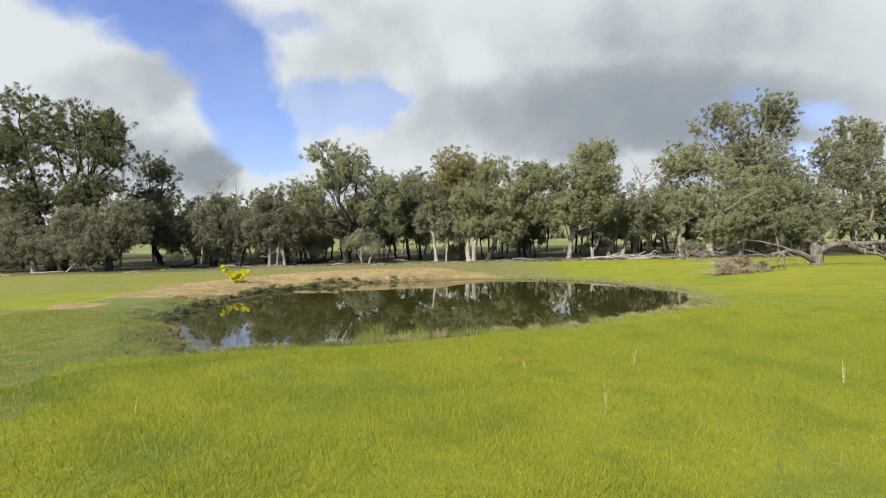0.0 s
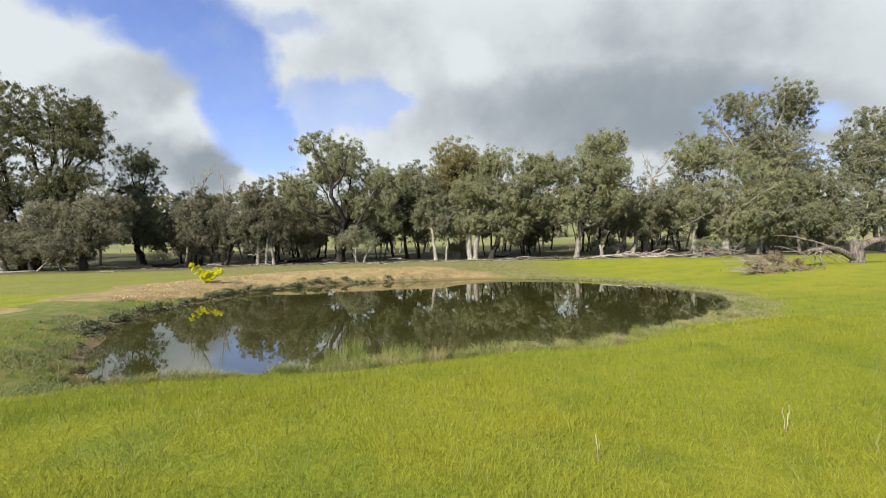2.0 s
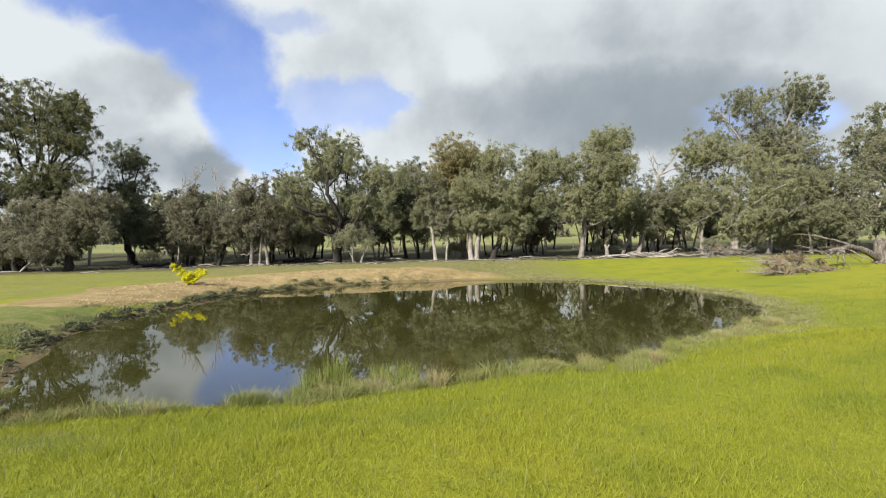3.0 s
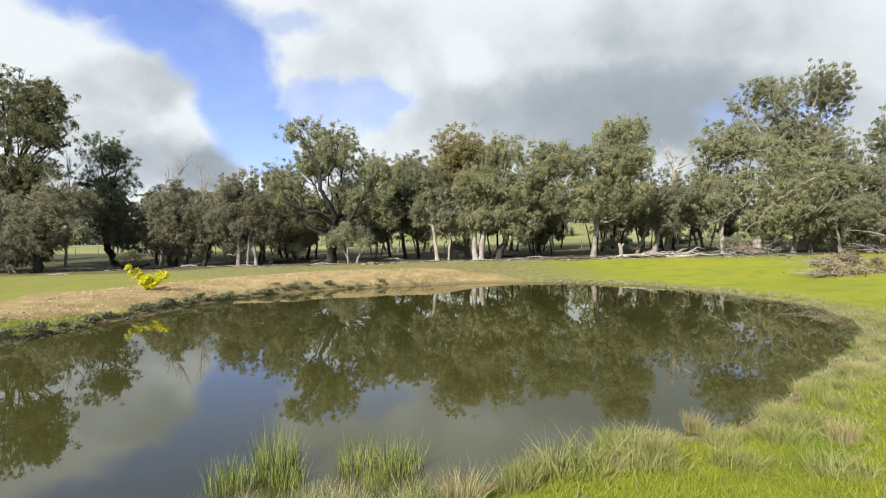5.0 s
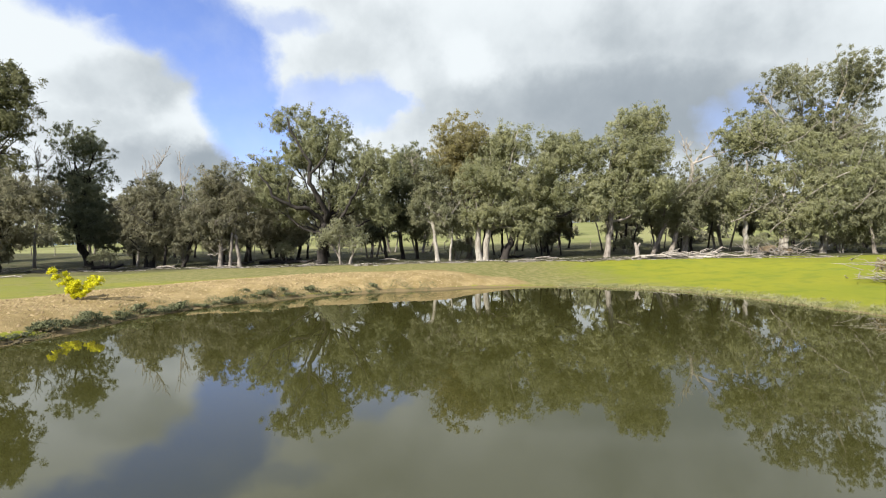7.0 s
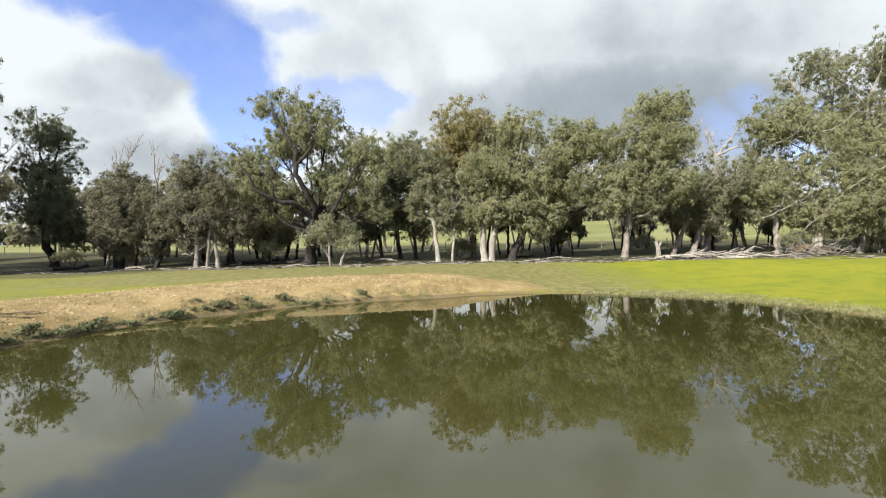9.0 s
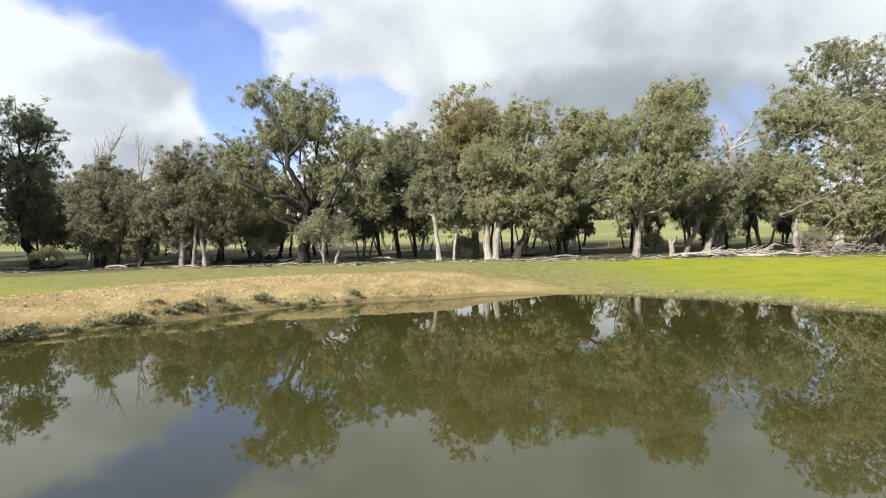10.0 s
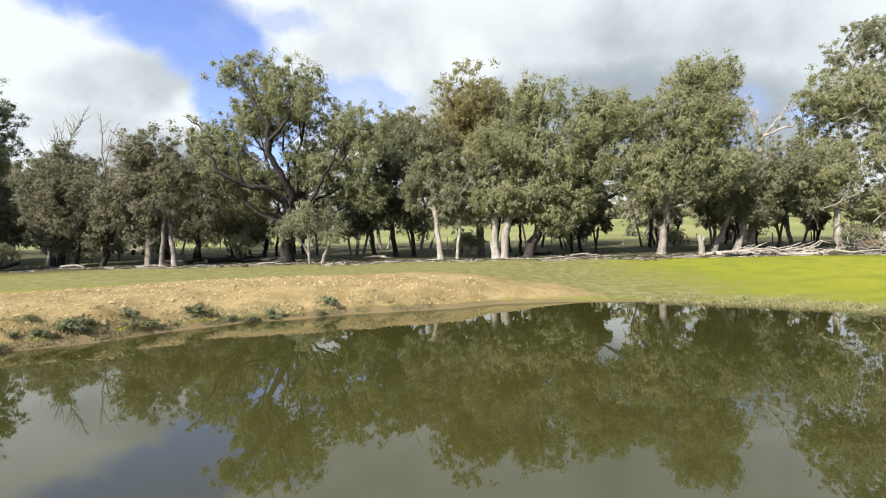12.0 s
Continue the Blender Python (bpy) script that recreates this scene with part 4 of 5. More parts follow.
# the tall dead tree: a forked crown of bleached bare arms
snag = tagged(new("dead_tree"), "tall bleached dead tree with crooked forked bare arms", "tree", "dead trees")
snag.location = (29.1, 68.0, gz(29.1, 68.0))
rnd = random.Random(53)
v, f = [], []
tube(v, f, bent((-0.9, 0, -0.1), (0, 0, 10.6), 9, 0, 0.25, rnd), [0.34 - 0.016 * i for i in range(10)], 8, 0.05, rnd)
part("trunk", mesh_of("trunk", v, f, WOOD_DEAD, True), snag)
for elbow, end, r in (((-0.8, -0.3, 11.6), (-1.3, -0.4, 13.2), 0.12), ((1.3, -0.2, 12.0), (2.4, -0.5, 13.6), 0.15), ((1.6, -0.8, 11.2), (4.4, -1.4, 11.9), 0.14), ((0.1, 0.4, 11.8), (-0.3, 0.6, 12.9), 0.08)):
    v, f = [], []
    arm = bent((0, 0, 10.4), elbow, 4, 0, 0.1, rnd)[:-1] + bent(elbow, end, 5, 0, 0.12, rnd)
    tube(v, f, arm, [r * (1 - 0.088 * i) for i in range(len(arm))], 7, 0.05, rnd)
    limb = part("limb", mesh_of("limb", v, f, WOOD_PALE, True), snag)
    for _ in range(7):
        s, v, f = arm[rnd.randrange(4, len(arm))], [], []
        b = s + Vector((rnd.uniform(-0.7, 0.7), rnd.uniform(-0.5, 0.5), rnd.uniform(0.4, 1.3)))
        tube(v, f, bent(s, b, 3, 0, 0.07, rnd), [0.05, 0.042, 0.032, 0.02], 5, 0, rnd)
        part("twig", mesh_of("twig", v, f, WOOD_PALE, True), limb)
bare_tree(-44.0, 63.0, 12.5, "leafless dark dead tree beside a leafy one", 54)


# the fallen trunk and its broken branches on the pasture
STUMP = (30.1, 37.2)
v, f = [], []
tube(v, f, [(0, 0, -0.1), (0.02, 0, 0.15), (0, 0, 0.6), (-0.04, 0.02, 1.1), (-0.1, 0.05, 1.5), (-0.16, 0.05, 1.75)], [0.56, 0.46, 0.42, 0.40, 0.34, 0.16], 12, 0.13, random.Random(3))
fallen = tagged(new("fallen_tree"), "fallen grey eucalyptus trunk torn from its splintered stump", "fallen tree")
fallen.location = (*STUMP, gz(*STUMP))
part("stump", mesh_of("stump", v, f, BARK_LOG, True), fallen, "splintered grey-brown stump")


def fallen_limb(name, pts, thick, thin, mat, seed, label="", side=()):
    rnd = random.Random(seed)
    v, f = [], []
    fine = []
    for a, b in zip(pts[:-1], pts[1:]):
        fine += bent(a, b, 3, 0, 0.12 * thick, rnd)[:-1]
    fine.append(Vector(pts[-1]))
    tube(v, f, fine, [thick + (thin - thick) * i / (len(fine) - 1) for i in range(len(fine))], 9, 0.07, rnd)
    for a, b, r in side:
        tube(v, f, bent(a, b, 4, 0.05, 0.10, rnd), [r * (1 - 0.2 * i) for i in range(5)], 6, 0.05, rnd)
    part(name, mesh_of(name, v, f, mat, True), fallen, label)


fallen_limb("log", [(0.2, 0, 1.15), (1.0, 0.1, 1.55), (2.4, 0.2, 1.75), (4.0, 0.3, 1.70), (5.4, 0.4, 1.85), (7.4, 0.6, 2.1)], 0.27, 0.17, BARK_LOG, 4, "thick arched grey log",
            [((2.6, 0.2, 1.65), (5.0, -0.6, 0.55), 0.26), ((5.0, -0.6, 0.55), (6.4, -0.9, 0.1), 0.16), ((3.6, 0.2, 1.6), (6.6, 0.5, 0.7), 0.12)])
fallen_limb("log", [(-0.3, -0.1, 0.35), (-1.3, -0.2, 0.85), (-2.4, -0.3, 1.15), (-3.4, -0.4, 0.95), (-4.6, -0.5, 0.7)], 0.24, 0.12, BARK_LOG, 5, "bleached arched branch",
            [((-2.2, -0.3, 1.1), (-3.6, 0.2, 1.7), 0.12), ((-3.6, 0.2, 1.7), (-5.9, 0.3, 2.0), 0.08), ((-3.0, -0.4, 0.9), (-3.4, -1.2, 0.0), 0.10), ((-3.2, -0.4, 0.95), (-3.9, -1.0, 0.1), 0.12),
             ((-3.6, -0.4, 0.9), (-5.2, -1.2, 0.0), 0.09), ((-4.2, -0.5, 0.7), (-6.2, -0.2, 1.2), 0.07), ((-2.8, -0.3, 1.0), (-1.9, -1.6, 0.05), 0.07), ((-4.4, -0.5, 0.7), (-7.0, -0.7, 0.9), 0.06),
             ((-1.9, -1.6, 0.05), (-1.2, -1.8, 0.35), 0.05), ((-3.5, -0.4, 0.9), (-2.6, -1.4, 0.1), 0.06)])
rnd = random.Random(8)
v, f = [], []
for _ in range(170):
    a = Vector((rnd.gauss(-6.6, 1.5), rnd.gauss(-0.8, 0.7), abs(rnd.gauss(0.4, 0.4)) - 0.34))
    b = a + Vector((rnd.gauss(-0.5, 0.8), rnd.gauss(0, 0.6), rnd.gauss(0.15, 0.35)))
    b.z = max(b.z, -0.4)
    tube(v, f, bent(a, b, 3, 0.05, 0.06, rnd), [0.025, 0.02, 0.014, 0.008], 4, 0, rnd)
lower = gz(STUMP[0] - 6.6, STUMP[1] - 0.8) - gz(*STUMP)
tangle = part("twig_tangle", mesh_of("twig_tangle", v, f, WOOD_DEAD, True), fallen, "tangle of dry twigs")
tagged(tangle, kind="stuff").location.z = lower + 0.2
part("dead_foliage", leaf_mesh("dead_foliage", [(-7.3, -0.5, 0.45, 1.4, 0.9, 0.6), (-6.3, -0.3, 0.85, 1.0, 0.7, 0.4), (-8.1, -1.2, -0.1, 0.8, 0.6, 0.35), (-6.5, -1.3, -0.1, 1.6, 0.5, 0.35), (-5.4, -0.6, 0.45, 1.2, 0.7, 0.5), (-4.6, -1.2, 0.0, 1.3, 0.5, 0.3)], 3600, LEAF_DEAD,
     np.random.default_rng(5), 0.16, 0.06, 0.5), fallen, "withered brown leaves").location.z = lower + 0.2

rnd = random.Random(12)
paths = []
for k in range(13):
    x, y = rnd.uniform(15.0, 23.5), rnd.uniform(57.0, 60.0)
    ang, run, thick = rnd.uniform(-0.5, 0.5), rnd.uniform(3.5, 8.0), rnd.uniform(0.07, 0.19)
    pts = [(x, y, thick * 0.8)]
    for j in range(6):
        ang += rnd.uniform(-0.45, 0.45)
        pts.append((pts[-1][0] + run / 6 * math.cos(ang), pts[-1][1] + run / 6 * math.sin(ang) * 0.6, min(0.75, max(0.05, pts[-1][2] + rnd.uniform(-0.2, 0.24)))))
    paths.append((tuple(pts), thick, 0.03))
    for j in range(4):
        a = pts[rnd.randrange(1, 6)]
        b = (a[0] + rnd.uniform(-0.3, 1.0), a[1] - rnd.uniform(-0.3, 0.9), max(0.02, a[2] + rnd.uniform(-0.3, 0.5)))
        paths.append(((a, b, (b[0] + rnd.uniform(0.2, 1.0), b[1] + rnd.uniform(-0.4, 0.3), max(0.02, b[2] + rnd.uniform(-0.3, 0.45)))), thick * 0.5, 0.015))
for k in range(13):
    dead_branch("fallen_branch", "bleached crooked fallen branch lying on the grass", paths[5 * k:5 * k + 5], WOOD_PALE, 20 + k, group="fallen branches")
dead_branch("broken_stump", "short pale broken stump under a tree", [(((19.9, 61.6, -0.05), (19.9, 61.6, 0.9), (19.7, 61.6, 1.5)), 0.26, 0.14), (((19.9, 61.6, 1.0), (20.2, 61.5, 1.5)), 0.14, 0.1)], seed=30, category="stump")
dead_branch("fallen_branch", "pale forked dead branches leaning on the ground", [(((-41.2, 50.6, 0.05), (-40.0, 50.8, 1.3), (-39.6, 51, 2.4)), 0.12, 0.05), (((-38.6, 50.4, 0), (-39.4, 50.7, 1.2), (-38.9, 51, 2.3)), 0.1, 0.04),
    (((-40.0, 50.8, 1.2), (-38.0, 50.3, 0.1)), 0.08, 0.04), (((-44.5, 50, 0.06), (-41.2, 50.6, 0.1)), 0.1, 0.05)], seed=31, group="fallen branches")
for k, (x, y, dx, r) in enumerate(((-33, 47.5, 2.0, 0.05), (-44, 44.5, 2.6, 0.06), (-13.5, 57, 1.8, 0.07), (6.5, 57.5, 2.4, 0.05), (-22, 57.2, 2.2, 0.06), (-27.5, 57.5, 1.8, 0.11), (-7, 62, 2.2, 0.1), (-16, 64, 3.0, 0.12), (9, 60, 2.0, 0.08))):
    dead_branch("fallen_branch", "short grey branch lying on the ground", [(((x, y, r), (x + dx * 0.5, y + 0.2, r + 0.1), (x + dx, y - 0.2, r)), r, r * 0.5), (((x + dx * 0.5, y + 0.2, r), (x + dx * 0.8, y + 0.7, r + 0.2)), r * 0.6, r * 0.3)],
                seed=60 + k, group="fallen branches")

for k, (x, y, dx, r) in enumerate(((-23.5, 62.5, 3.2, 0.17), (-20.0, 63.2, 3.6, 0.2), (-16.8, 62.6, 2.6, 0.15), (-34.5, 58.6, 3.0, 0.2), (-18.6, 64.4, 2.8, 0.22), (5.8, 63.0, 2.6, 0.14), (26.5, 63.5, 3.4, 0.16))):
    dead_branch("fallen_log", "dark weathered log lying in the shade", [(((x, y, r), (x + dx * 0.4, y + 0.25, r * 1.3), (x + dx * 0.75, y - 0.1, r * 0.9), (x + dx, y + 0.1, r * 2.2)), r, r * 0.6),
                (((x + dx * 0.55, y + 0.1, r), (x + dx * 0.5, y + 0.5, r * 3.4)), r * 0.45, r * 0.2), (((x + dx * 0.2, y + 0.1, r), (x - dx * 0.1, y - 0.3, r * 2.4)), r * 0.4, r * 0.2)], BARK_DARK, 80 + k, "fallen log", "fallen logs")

# brown brush heap under the trees
rnd = random.Random(18)
heap = tagged(new("brush_pile"), "heap of dry brown brush and twigs under the trees", "brush")
heap.location = (33.5, 60.5, gz(33.5, 60.5))
v, f = [], []
for _ in range(130):
    a = Vector((rnd.gauss(0, 1.3), rnd.gauss(0, 0.7), abs(rnd.gauss(0.3, 0.35))))
    d = a + Vector((rnd.gauss(0, 0.9), rnd.gauss(0, 0.5), rnd.gauss(0.2, 0.4)))
    d.z = max(d.z, -0.05)
    tube(v, f, bent(a, d, 3, 0.05, 0.06, rnd), [0.03, 0.024, 0.017, 0.01], 4, 0, rnd)
tagged(part("twig_tangle", mesh_of("twig_tangle", v, f, WOOD_DEAD, True), heap, "tangled dry twigs"), kind="stuff")
part("dead_foliage", leaf_mesh("dead_foliage", [(-0.5, 0, 0.5, 1.3, 0.7, 0.5), (0.9, 0, 0.4, 1.0, 0.6, 0.4)], 1500, LEAF_DEAD, np.random.default_rng(6), 0.18, 0.07, 0.5), heap, "withered brown leaves")

# bark and leaf litter under the trees
rng = np.random.default_rng(41)
k = 11000
lx, ly = rng.uniform(-48, 36, k), 54.0 + np.abs(rng.normal(0, 4.0, k))
ok = (np.sin(lx * 0.9 + 2 * np.sin(ly * 0.6)) + np.sin(ly * 1.3 + lx * 0.4)) > -0.3
lx, ly = lx[ok], ly[ok]
base = np.stack([lx, ly, ground(lx, ly) + 0.02], 1)
k = len(base)
turn = rng.uniform(0, 2 * math.pi, k)
along = np.stack([np.cos(turn), np.sin(turn), rng.uniform(-0.05, 0.12, k)], 1) * rng.uniform(0.12, 0.55, k)[:, None]
across = np.stack([-np.sin(turn), np.cos(turn), rng.uniform(0.0, 0.8, k)], 1) * rng.uniform(0.03, 0.07, k)[:, None]
quad = np.stack([base, base + along, base + along + across * 0.6, base + across], 1).reshape(-1, 3)
tagged(new("leaf_litter", mesh_of("leaf_litter", quad.tolist(), np.arange(4 * k).reshape(-1, 4).tolist(), WOOD_DEAD)), "pale strips of bark and leaf litter under the trees", "litter", kind="stuff")

# ---- the flowering wattle on the bank ----
wx, wy = -13.6, 30.2
wattle = tagged(new("wattle_bush"), "small wattle bush covered in bright yellow blossom on bare earth", "bush")
wattle.location = (wx, wy, gz(wx, wy))
rnd = random.Random(9)
sprays, v, f = [], [], []
for k, (dx, dz) in enumerate(((-0.85, 1.0), (-0.62, 0.85), (-0.4, 0.62), (0.2, 0.6), (0.5, 0.72), (0.8, 0.68), (0.98, 0.56), (0.0, 0.42), (-0.2, 0.5))):
    dy = rnd.uniform(-0.35, 0.35)
    stem = bent((0, 0, -0.03), (dx, dy, dz), 4, 0.05, 0.03, rnd)
    tube(v, f, stem, [0.02, 0.017, 0.014, 0.01, 0.006], 5, 0, rnd)
    for i, s in enumerate(stem[1:]):
        sprays.append((s.x, s.y, s.z, 0.13 + 0.02 * i, 0.16, 0.12 + 0.015 * i))
part("stem", mesh_of("stem", v, f, BARK_GREY, True), wattle)
part("blossom", leaf_mesh("blossom", sprays, 7000, WATTLE, np.random.default_rng(4), 0.075, 0.036, -0.3, 0.2, 0.4), wattle)


# ---- grass, rushes, weeds ----
def sample(rng, k, x0, x1, y0, y1, keep):
    x, y = rng.uniform(x0, x1, k), rng.uniform(y0, y1, k)
    d, a = shore(x, y)
    ok = keep(x, y, d, a, rng.random(k))
    x, y = x[ok], y[ok]
    return np.stack([x, y, ground(x, y) - 0.01], 1)


rng = np.random.default_rng(21)
roots = sample(rng, 1280000, -16, 17, 2.5, 17, lambda x, y, d, a, u: (d > 0.25) & (u < np.clip(1.15 - 0.045 * y, 0.3, 1) * np.clip((2.0 + 1.02 * y - np.abs(x)) / 1.5, 0, 1)) & ~((a > 195) & (a < 246) & (d < 10) & (u > 0.06 + 0.045 * d)))
k = len(roots)
clumpy = 0.5 + 0.5 * np.sin(roots[:, 0] * 1.7 + 2 * np.sin(roots[:, 1] * 0.9)) * np.sin(roots[:, 1] * 1.9 + np.sin(roots[:, 0] * 1.3))
tagged(new("grass", sliver_mesh("grass", roots, rng.uniform(0.035, 0.085, k) * (0.7 + 0.6 * clumpy), rng.uniform(0.0035, 0.0065, k) * (1 + 0.05 * roots[:, 1]), GRASS_BLADE, rng, 0.75)),
       "lush green pasture grass", "grass", kind="stuff")
roots = sample(rng, 30000, -16, 24, 14, 30, lambda x, y, d, a, u: (d > 0.4) & ~((a > 70) & (a < 246)))
k = len(roots)
tagged(new("grass", blade_mesh("grass", roots, rng.uniform(0.04, 0.10, k), rng.uniform(0.014, 0.026, k), GRASS_BLADE, rng, 0.8)), "short green pasture grass round the pond", "grass", kind="stuff")
roots = sample(rng, 9000, -14, 15, 1.5, 16, lambda x, y, d, a, u: (d > 0.6) & (np.abs(x) < 1.5 + 0.98 * y))
k = len(roots)
tagged(new("grass", blade_mesh("grass", roots, rng.uniform(0.09, 0.2, k), rng.uniform(0.004, 0.008, k), GRASS_DRY, rng, 0.6)), "thin dry grass stalks among the green", "grass", kind="stuff")
# pale flattened growth along the waterline
roots = sample(rng, 150000, -14, 20, 10, 46, lambda x, y, d, a, u: (d > -0.1) & (d < 1.5) & (u < 1.1 - 0.6 * d) & ((a < 75) | (a > 236)))
k = len(roots)
tagged(new("shore_grass", blade_mesh("shore_grass", roots, rng.uniform(0.03, 0.11, k), rng.uniform(0.007, 0.014, k), GRASS_DRY, rng, 1.2)), "pale dry matted grass along the waterline", "grass", kind="stuff")


roots = sample(rng, 260000, 4, 20, 14, 46, lambda x, y, d, a, u: (d > 0.0) & (d < 2.3) & (u < 1.0 - 0.42 * d) & ((a < 70) | (a > 280)) & (np.sin(x * 3.1 + 1.7 * np.sin(y * 1.9)) * np.sin(y * 2.7 + np.sin(x * 2.2)) > -0.55 + 0.35 * np.maximum(d, 0)))
k = len(roots)
tagged(new("shore_grass", blade_mesh("shore_grass", roots, rng.uniform(0.05, 0.13, k), rng.uniform(0.007, 0.012, k) * (1 + 0.05 * (roots[:, 1] - 14)), PALE_MAT, rng, 1.3)), "pale dry fringe of grass on the low shore", "grass", kind="stuff")


def tussock(name, label, mat, count, radius, high, seed, lean=0.5, splay=0.55):
    r = np.random.default_rng(seed)
    a, d = r.uniform(0, 2 * math.pi, count), radius * np.sqrt(r.random(count))
    base = np.stack([d * np.cos(a), d * np.sin(a), np.full(count, -0.03)], 1)
    me = blade_mesh(name, base, high * r.uniform(0.45, 1.2, count), r.uniform(0.004, 0.009, count), mat, r, lean)
    # blades lean outwards from the middle
    co = np.empty(len(me.vertices) * 3, np.float32)
    me.vertices.foreach_get("co", co)
    co = co.reshape(-1, 3)
    out = np.repeat(base[:, :2], 5, 0) / max(radius, 0.01)
    co[:, :2] += out * (np.maximum(co[:, 2:3], 0) ** 1.3) * splay
    me.vertices.foreach_set("co", co.ravel())
    me.update()
    return tagged(new(name, me), label, "grass", "tussocks on the shore")


def shore_point(bearing, out):
    a = math.radians(bearing)
    r = float(shore_radius(a)) + out
    return POND[0] + r * math.cos(a), POND[1] + r * math.sin(a)


sorts = [tussock("grass_tussock", "straw-coloured grass tussock at the water's edge", STRAW_TUFT, 420, 0.17, 0.34, 70, 0.35),
         tussock("grass_tussock", "mixed green and straw tussock on the shore", TUSSOCK_MIX, 420, 0.19, 0.32, 71, 0.4),
         tussock("grass_tussock", "low pale tussock on the shore", TUSSOCK_MIX, 420, 0.26, 0.22, 72, 0.8),
         tussock("rush_clump", "bright green upright rushes standing in shallow water", RUSH_GREEN, 260, 0.17, 0.31, 73, 0.18, 0.3)]
rnd = random.Random(14)
spots_ = []
# the tufts that stand apart on the near shore: kind, place, size
for kind_, x, y, s in ((3, -2.36, 13.95, 1.2), (3, -2.05, 14.3, 1.25), (3, -1.88, 14.1, 0.9), (3, -1.2, 14.4, 1.1), (3, -0.75, 14.4, 1.15), (1, -2.46, 13.45, 0.8), (0, -2.07, 13.5, 0.75), (1, -1.4, 13.5, 1.15), (0, -1.12, 13.45, 1.15), (3, -0.95, 14.05, 0.7),
                       (2, -0.5, 13.45, 1.1), (0, -0.1, 13.42, 1.3), (1, 0.7, 14.06, 0.9), (1, 0.5, 13.8, 0.9), (2, 1.1, 14.1, 1.3), (3, 1.66, 14.8, 0.7), (0, 2.05, 14.3, 1.05), (1, 2.94, 14.7, 1.1),
                       (2, 2.65, 13.9, 0.9), (2, 3.7, 14.75, 0.9), (0, 4.1, 14.4, 0.9), (2, 3.3, 13.5, 0.9), (3, 5.35, 16.3, 0.75)):
    spots_.append((kind_, x, y, s))
for k in range(15):
    spots_.append((rnd.choice((1, 2, 2)), *shore_point(rnd.uniform(246, 272), rnd.uniform(0.05, 0.5)), rnd.uniform(0.6, 1.1)))
for k in range(40):
    spots_.append((rnd.choice((0, 1, 2, 2)), *shore_point(rnd.uniform(270, 324), rnd.uniform(0.0, 0.9)), rnd.uniform(0.5, 0.95)))
for k in range(16):
    spots_.append((rnd.choice((0, 1, 2)), *shore_point(rnd.uniform(234, 250), rnd.uniform(0.0, 0.7)), rnd.uniform(0.5, 0.9)))
for k in range(10):
    spots_.append((2, *shore_point(rnd.uniform(-40, 20), rnd.uniform(0.1, 1.0)), rnd.uniform(0.5, 0.9)))
for k in range(4):
    spots_.append((3, *shore_point(rnd.uniform(246, 262), rnd.uniform(-0.5, -0.15)), rnd.uniform(0.5, 0.7)))
first = set()
for kind_, x, y, s in spots_:
    m = pose(x, y, max(gz(x, y), -0.12) if kind_ == 3 else gz(x, y), 0, 0, rnd.uniform(0, 360)) @ Matrix.Diagonal((s, s, s * rnd.uniform(0.8, 1.2), 1))
    if kind_ in first:
        copy_thing(sorts[kind_], m)
    else:
        first.add(kind_)
        sorts[kind_].matrix_basis = m


def weed_clump(label, seed, wide, high):
    r = np.random.default_rng(seed)
    lobes = [(r.normal() * wide * 0.3, r.normal() * wide * 0.2, high * r.uniform(0.3, 0.7), wide * 0.4, wide * 0.35, high * 0.45) for _ in range(5)]
    plant = tagged(new("bank_weed"), label, "weed", "weeds on the bank")
    part("leaves", leaf_mesh("leaves", lobes, 460, WEED, r, 0.07, 0.03, -0.3, 0.2, 0.5), plant)
    return plant


weeds_ = [weed_clump("low dark green weeds at the foot of the earth bank", 80, 0.5, 0.28), weed_clump("grey-green scrubby weeds on the earth bank", 81, 0.7, 0.2)]
first = set()
for k in range(120):
    b = 118 + 107 * (k / 119) ** 0.8 + rnd.uniform(-2, 2)
    x, y = shore_point(b, 0.12 + abs(rnd.gauss(0, 0.24)))
    s = rnd.uniform(0.45, 0.9) if k % 5 else rnd.uniform(0.9, 1.25)
    m = pose(x, y, gz(x, y) - 0.02, 0, 0, rnd.uniform(0, 360)) @ Matrix.Diagonal((s, s, s * 0.95, 1))
    if k < 2:
        weeds_[k].matrix_basis = m
    else:
        copy_thing(weeds_[k % 2], m)

# patchy low growth along the foot of the bank and over the trampled shore
rng = np.random.default_rng(33)
roots = sample(rng, 900000, -19, 6, 8, 46, lambda x, y, d, a, u: (d > 0.02) & (((a > 100) & (a < 214) & (d < 1.2) & (u < 1.0 - 0.8 * d)) | ((a >= 200) & (a < 246) & (d < 1.6) & (u < 0.3)))
               & (np.sin(x * 2.3 + 1.7 * np.sin(y * 1.1)) * np.sin(y * 2.0 + np.sin(x * 1.4)) + 0.5 * np.sin(x * 5.1 + y * 3.7) > -0.15 + 0.1 * (a < 200)))
k = len(roots)
tagged(new("bank_growth", blade_mesh("bank_growth", roots, rng.uniform(0.03, 0.11, k), rng.uniform(0.008, 0.019, k), WEED, rng, 1.3)), "patchy low olive weeds along the foot of the bank", "weeds", kind="stuff")

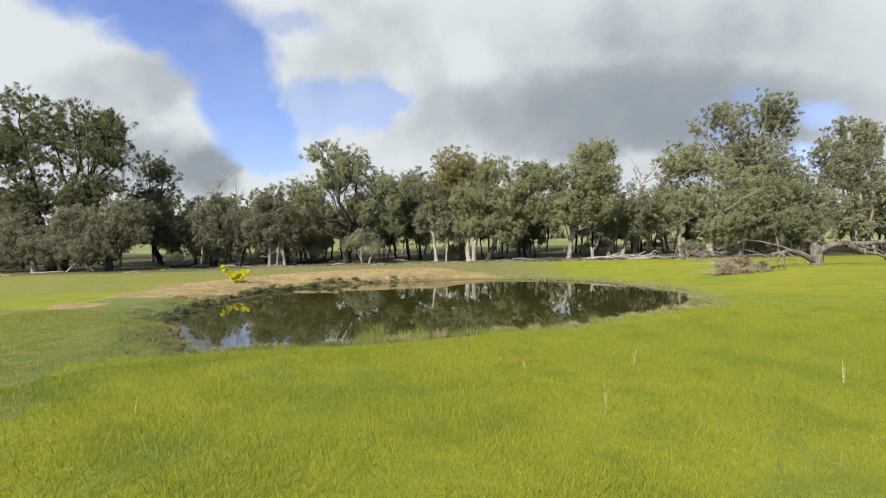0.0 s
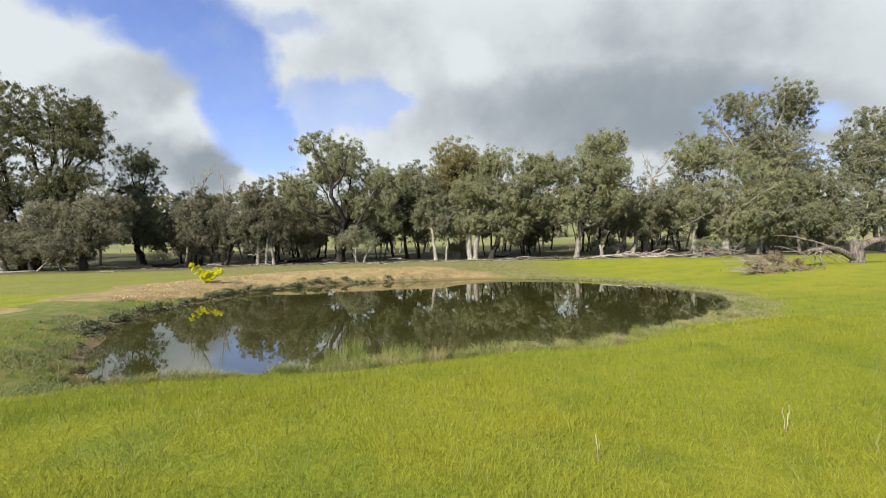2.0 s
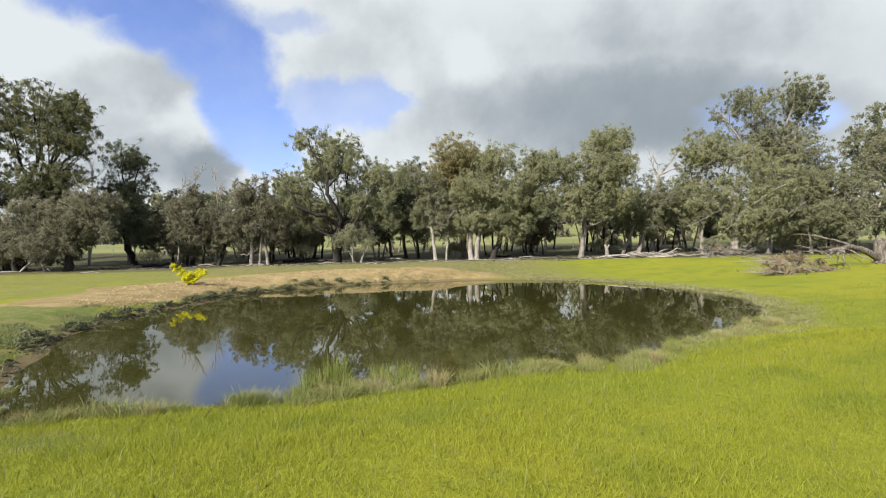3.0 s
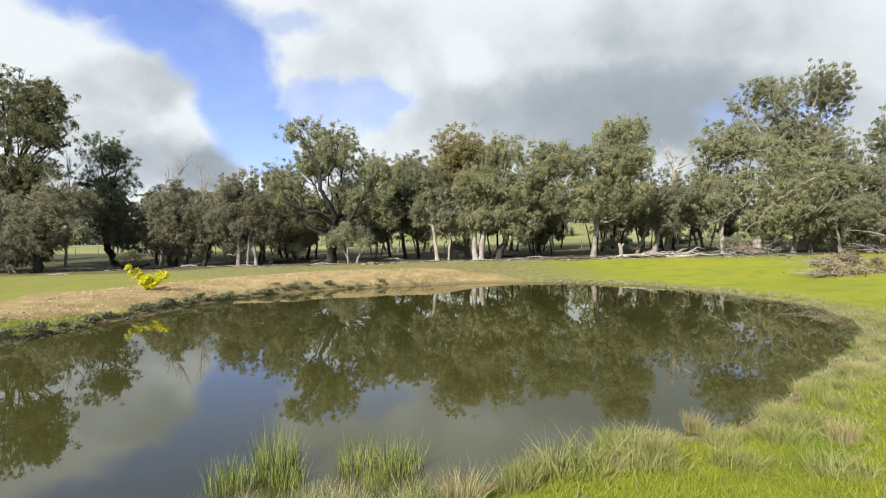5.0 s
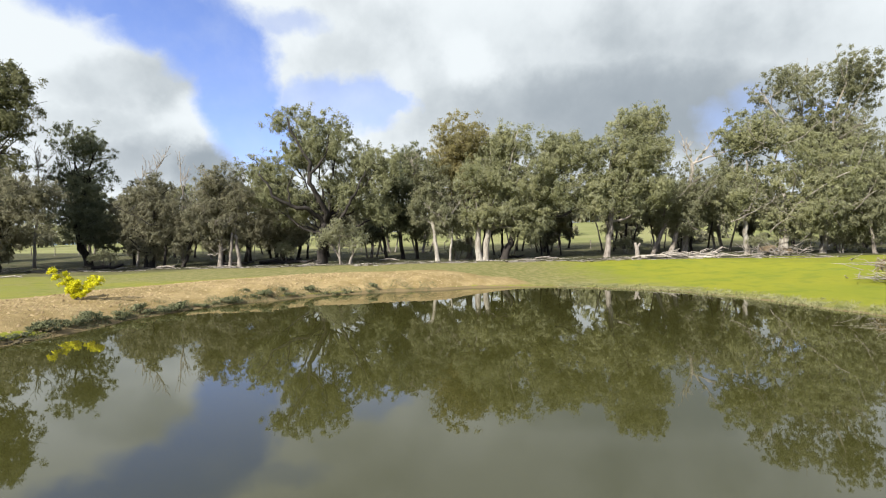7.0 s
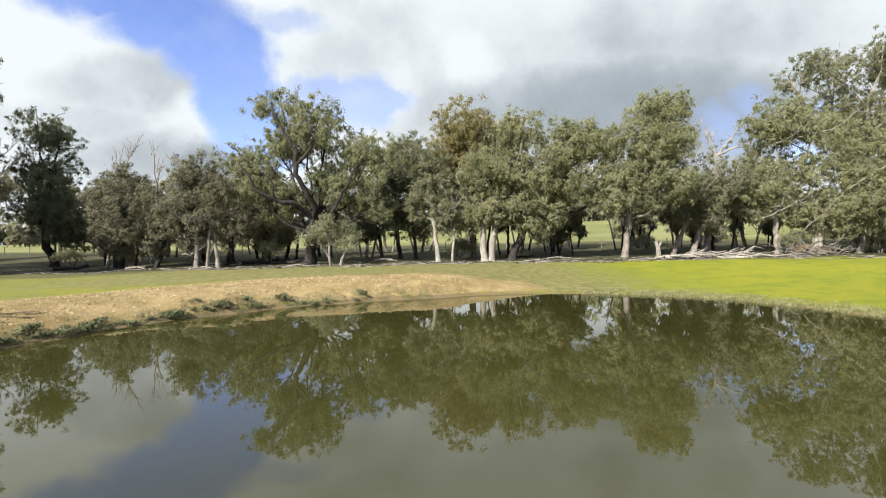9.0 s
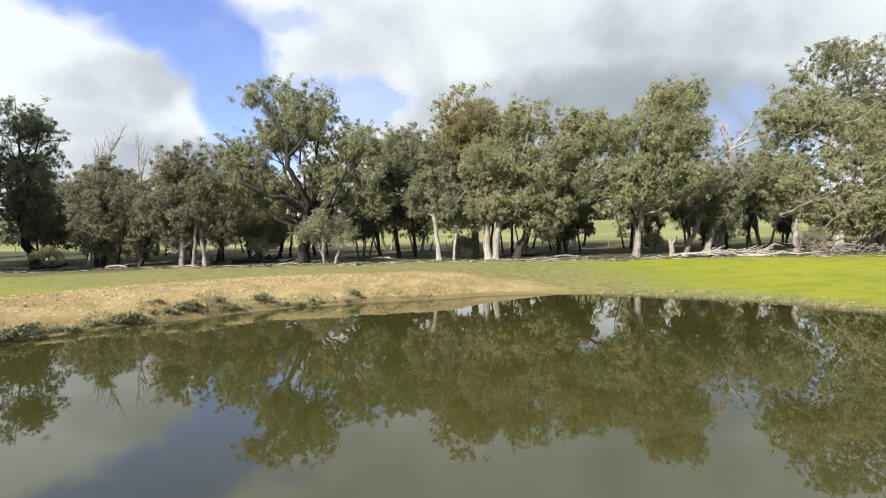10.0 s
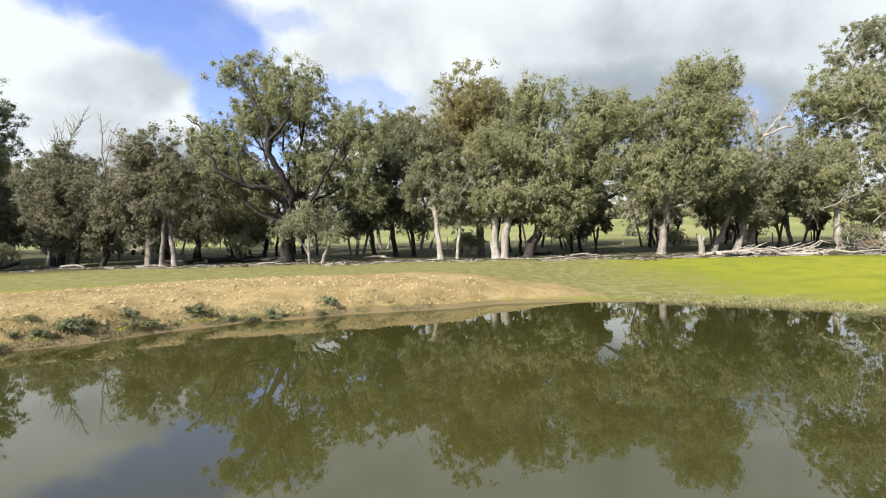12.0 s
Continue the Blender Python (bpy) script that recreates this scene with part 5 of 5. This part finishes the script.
# dark crumbling lumps of soil along the trampled, undercut shore
rng = np.random.default_rng(35)
ev, ef = [], []
ball = [(0, 0, 1), (0.9, 0, 0.3), (0.28, 0.85, 0.3), (-0.73, 0.53, 0.3), (-0.73, -0.53, 0.3), (0.28, -0.85, 0.3), (0.9, 0, -0.5), (0.28, 0.85, -0.5), (-0.73, 0.53, -0.5), (-0.73, -0.53, -0.5), (0.28, -0.85, -0.5)]
for k in range(520):
    b = 186 + 56 * rng.random()
    cluster = math.sin(b * 0.9) + math.sin(b * 2.3 + 1)
    if cluster < -0.3:
        continue
    x, y = shore_point(b, float(abs(rng.normal(0.0, 0.22))) - 0.08)
    z, size, n0 = gz(x, y), 0.025 + 0.09 * rng.random() ** 3, len(ev)
    for p in ball:
        q = np.array(p) * size * rng.uniform(0.7, 1.3, 3)
        ev.append((x + q[0], y + q[1], z + q[2] * 0.6 + size * 0.05))
    for j in range(5):
        i, o = 1 + j, 1 + (j + 1) % 5
        ef += [(n0, n0 + i, n0 + o), (n0 + i, n0 + i + 5, n0 + o + 5, n0 + o)]
tagged(new("crumbled_soil", mesh_of("crumbled_soil", ev, ef, WET_SOIL)), "dark crumbling lumps of soil along the trampled shore", "soil", kind="stuff")

# clods and small stones on the bare bank
rng = np.random.default_rng(31)
pts = sample(rng, 110000, -19, 8, 12, 50, lambda x, y, d, a, u: (a > 92) & (a < 199) & (d > 0.3) & (d < 2.6 + 3.2 * np.clip((a - 95) / 45, 0, 1) - 0.12 * np.clip(a - 172, 0, 30)) & (u < 0.7))
cv_, cf_ = [], []
for p in rng.permutation(pts)[:11000]:
    s = 0.018 + 0.06 * rng.random() ** 4
    k = len(cv_)
    j = rng.uniform(0.6, 1.3, 6) * s
    cv_ += [(p[0] + j[0], p[1], p[2]), (p[0], p[1] + j[1], p[2]), (p[0] - j[2], p[1], p[2]), (p[0], p[1] - j[3], p[2]), (p[0] + s * 0.2, p[1], p[2] + j[4] * 0.9)]
    cf_ += [(k, k + 1, k + 4), (k + 1, k + 2, k + 4), (k + 2, k + 3, k + 4), (k + 3, k, k + 4)]
tagged(new("clods", mesh_of("clods", cv_, cf_, CLOD)), "clods and gravel scattered over the bare bank", "stones", kind="stuff")

# a few tall dry stalks in the pasture
def dry_stalk(x, y, high, seed):
    rnd = random.Random(seed)
    v, f = [], []
    for k in range(3):
        top = (rnd.uniform(-0.04, 0.04), rnd.uniform(-0.04, 0.04), high * (1 - 0.18 * k))
        tube(v, f, bent((rnd.uniform(-0.01, 0.01), 0, -0.02), top, 4, 0, 0.006, rnd), [0.004, 0.0036, 0.003, 0.003, 0.002], 4, 0, rnd)
    ob = new("dry_stalk", mesh_of("dry_stalk", v, f, STRAW, True))
    ob.location = (x, y, gz(x, y))
    tagged(ob, "tall dry straw-coloured grass stalk", "grass stalk", "dry stalks")


for k, (x, y, high) in enumerate(((2.02, 5.75, 0.42), (1.35, 7.6, 0.24), (6.15, 7.1, 0.36), (-4.2, 6.3, 0.25), (3.4, 8.2, 0.28))):
    dry_stalk(x, y, high, 90 + k)
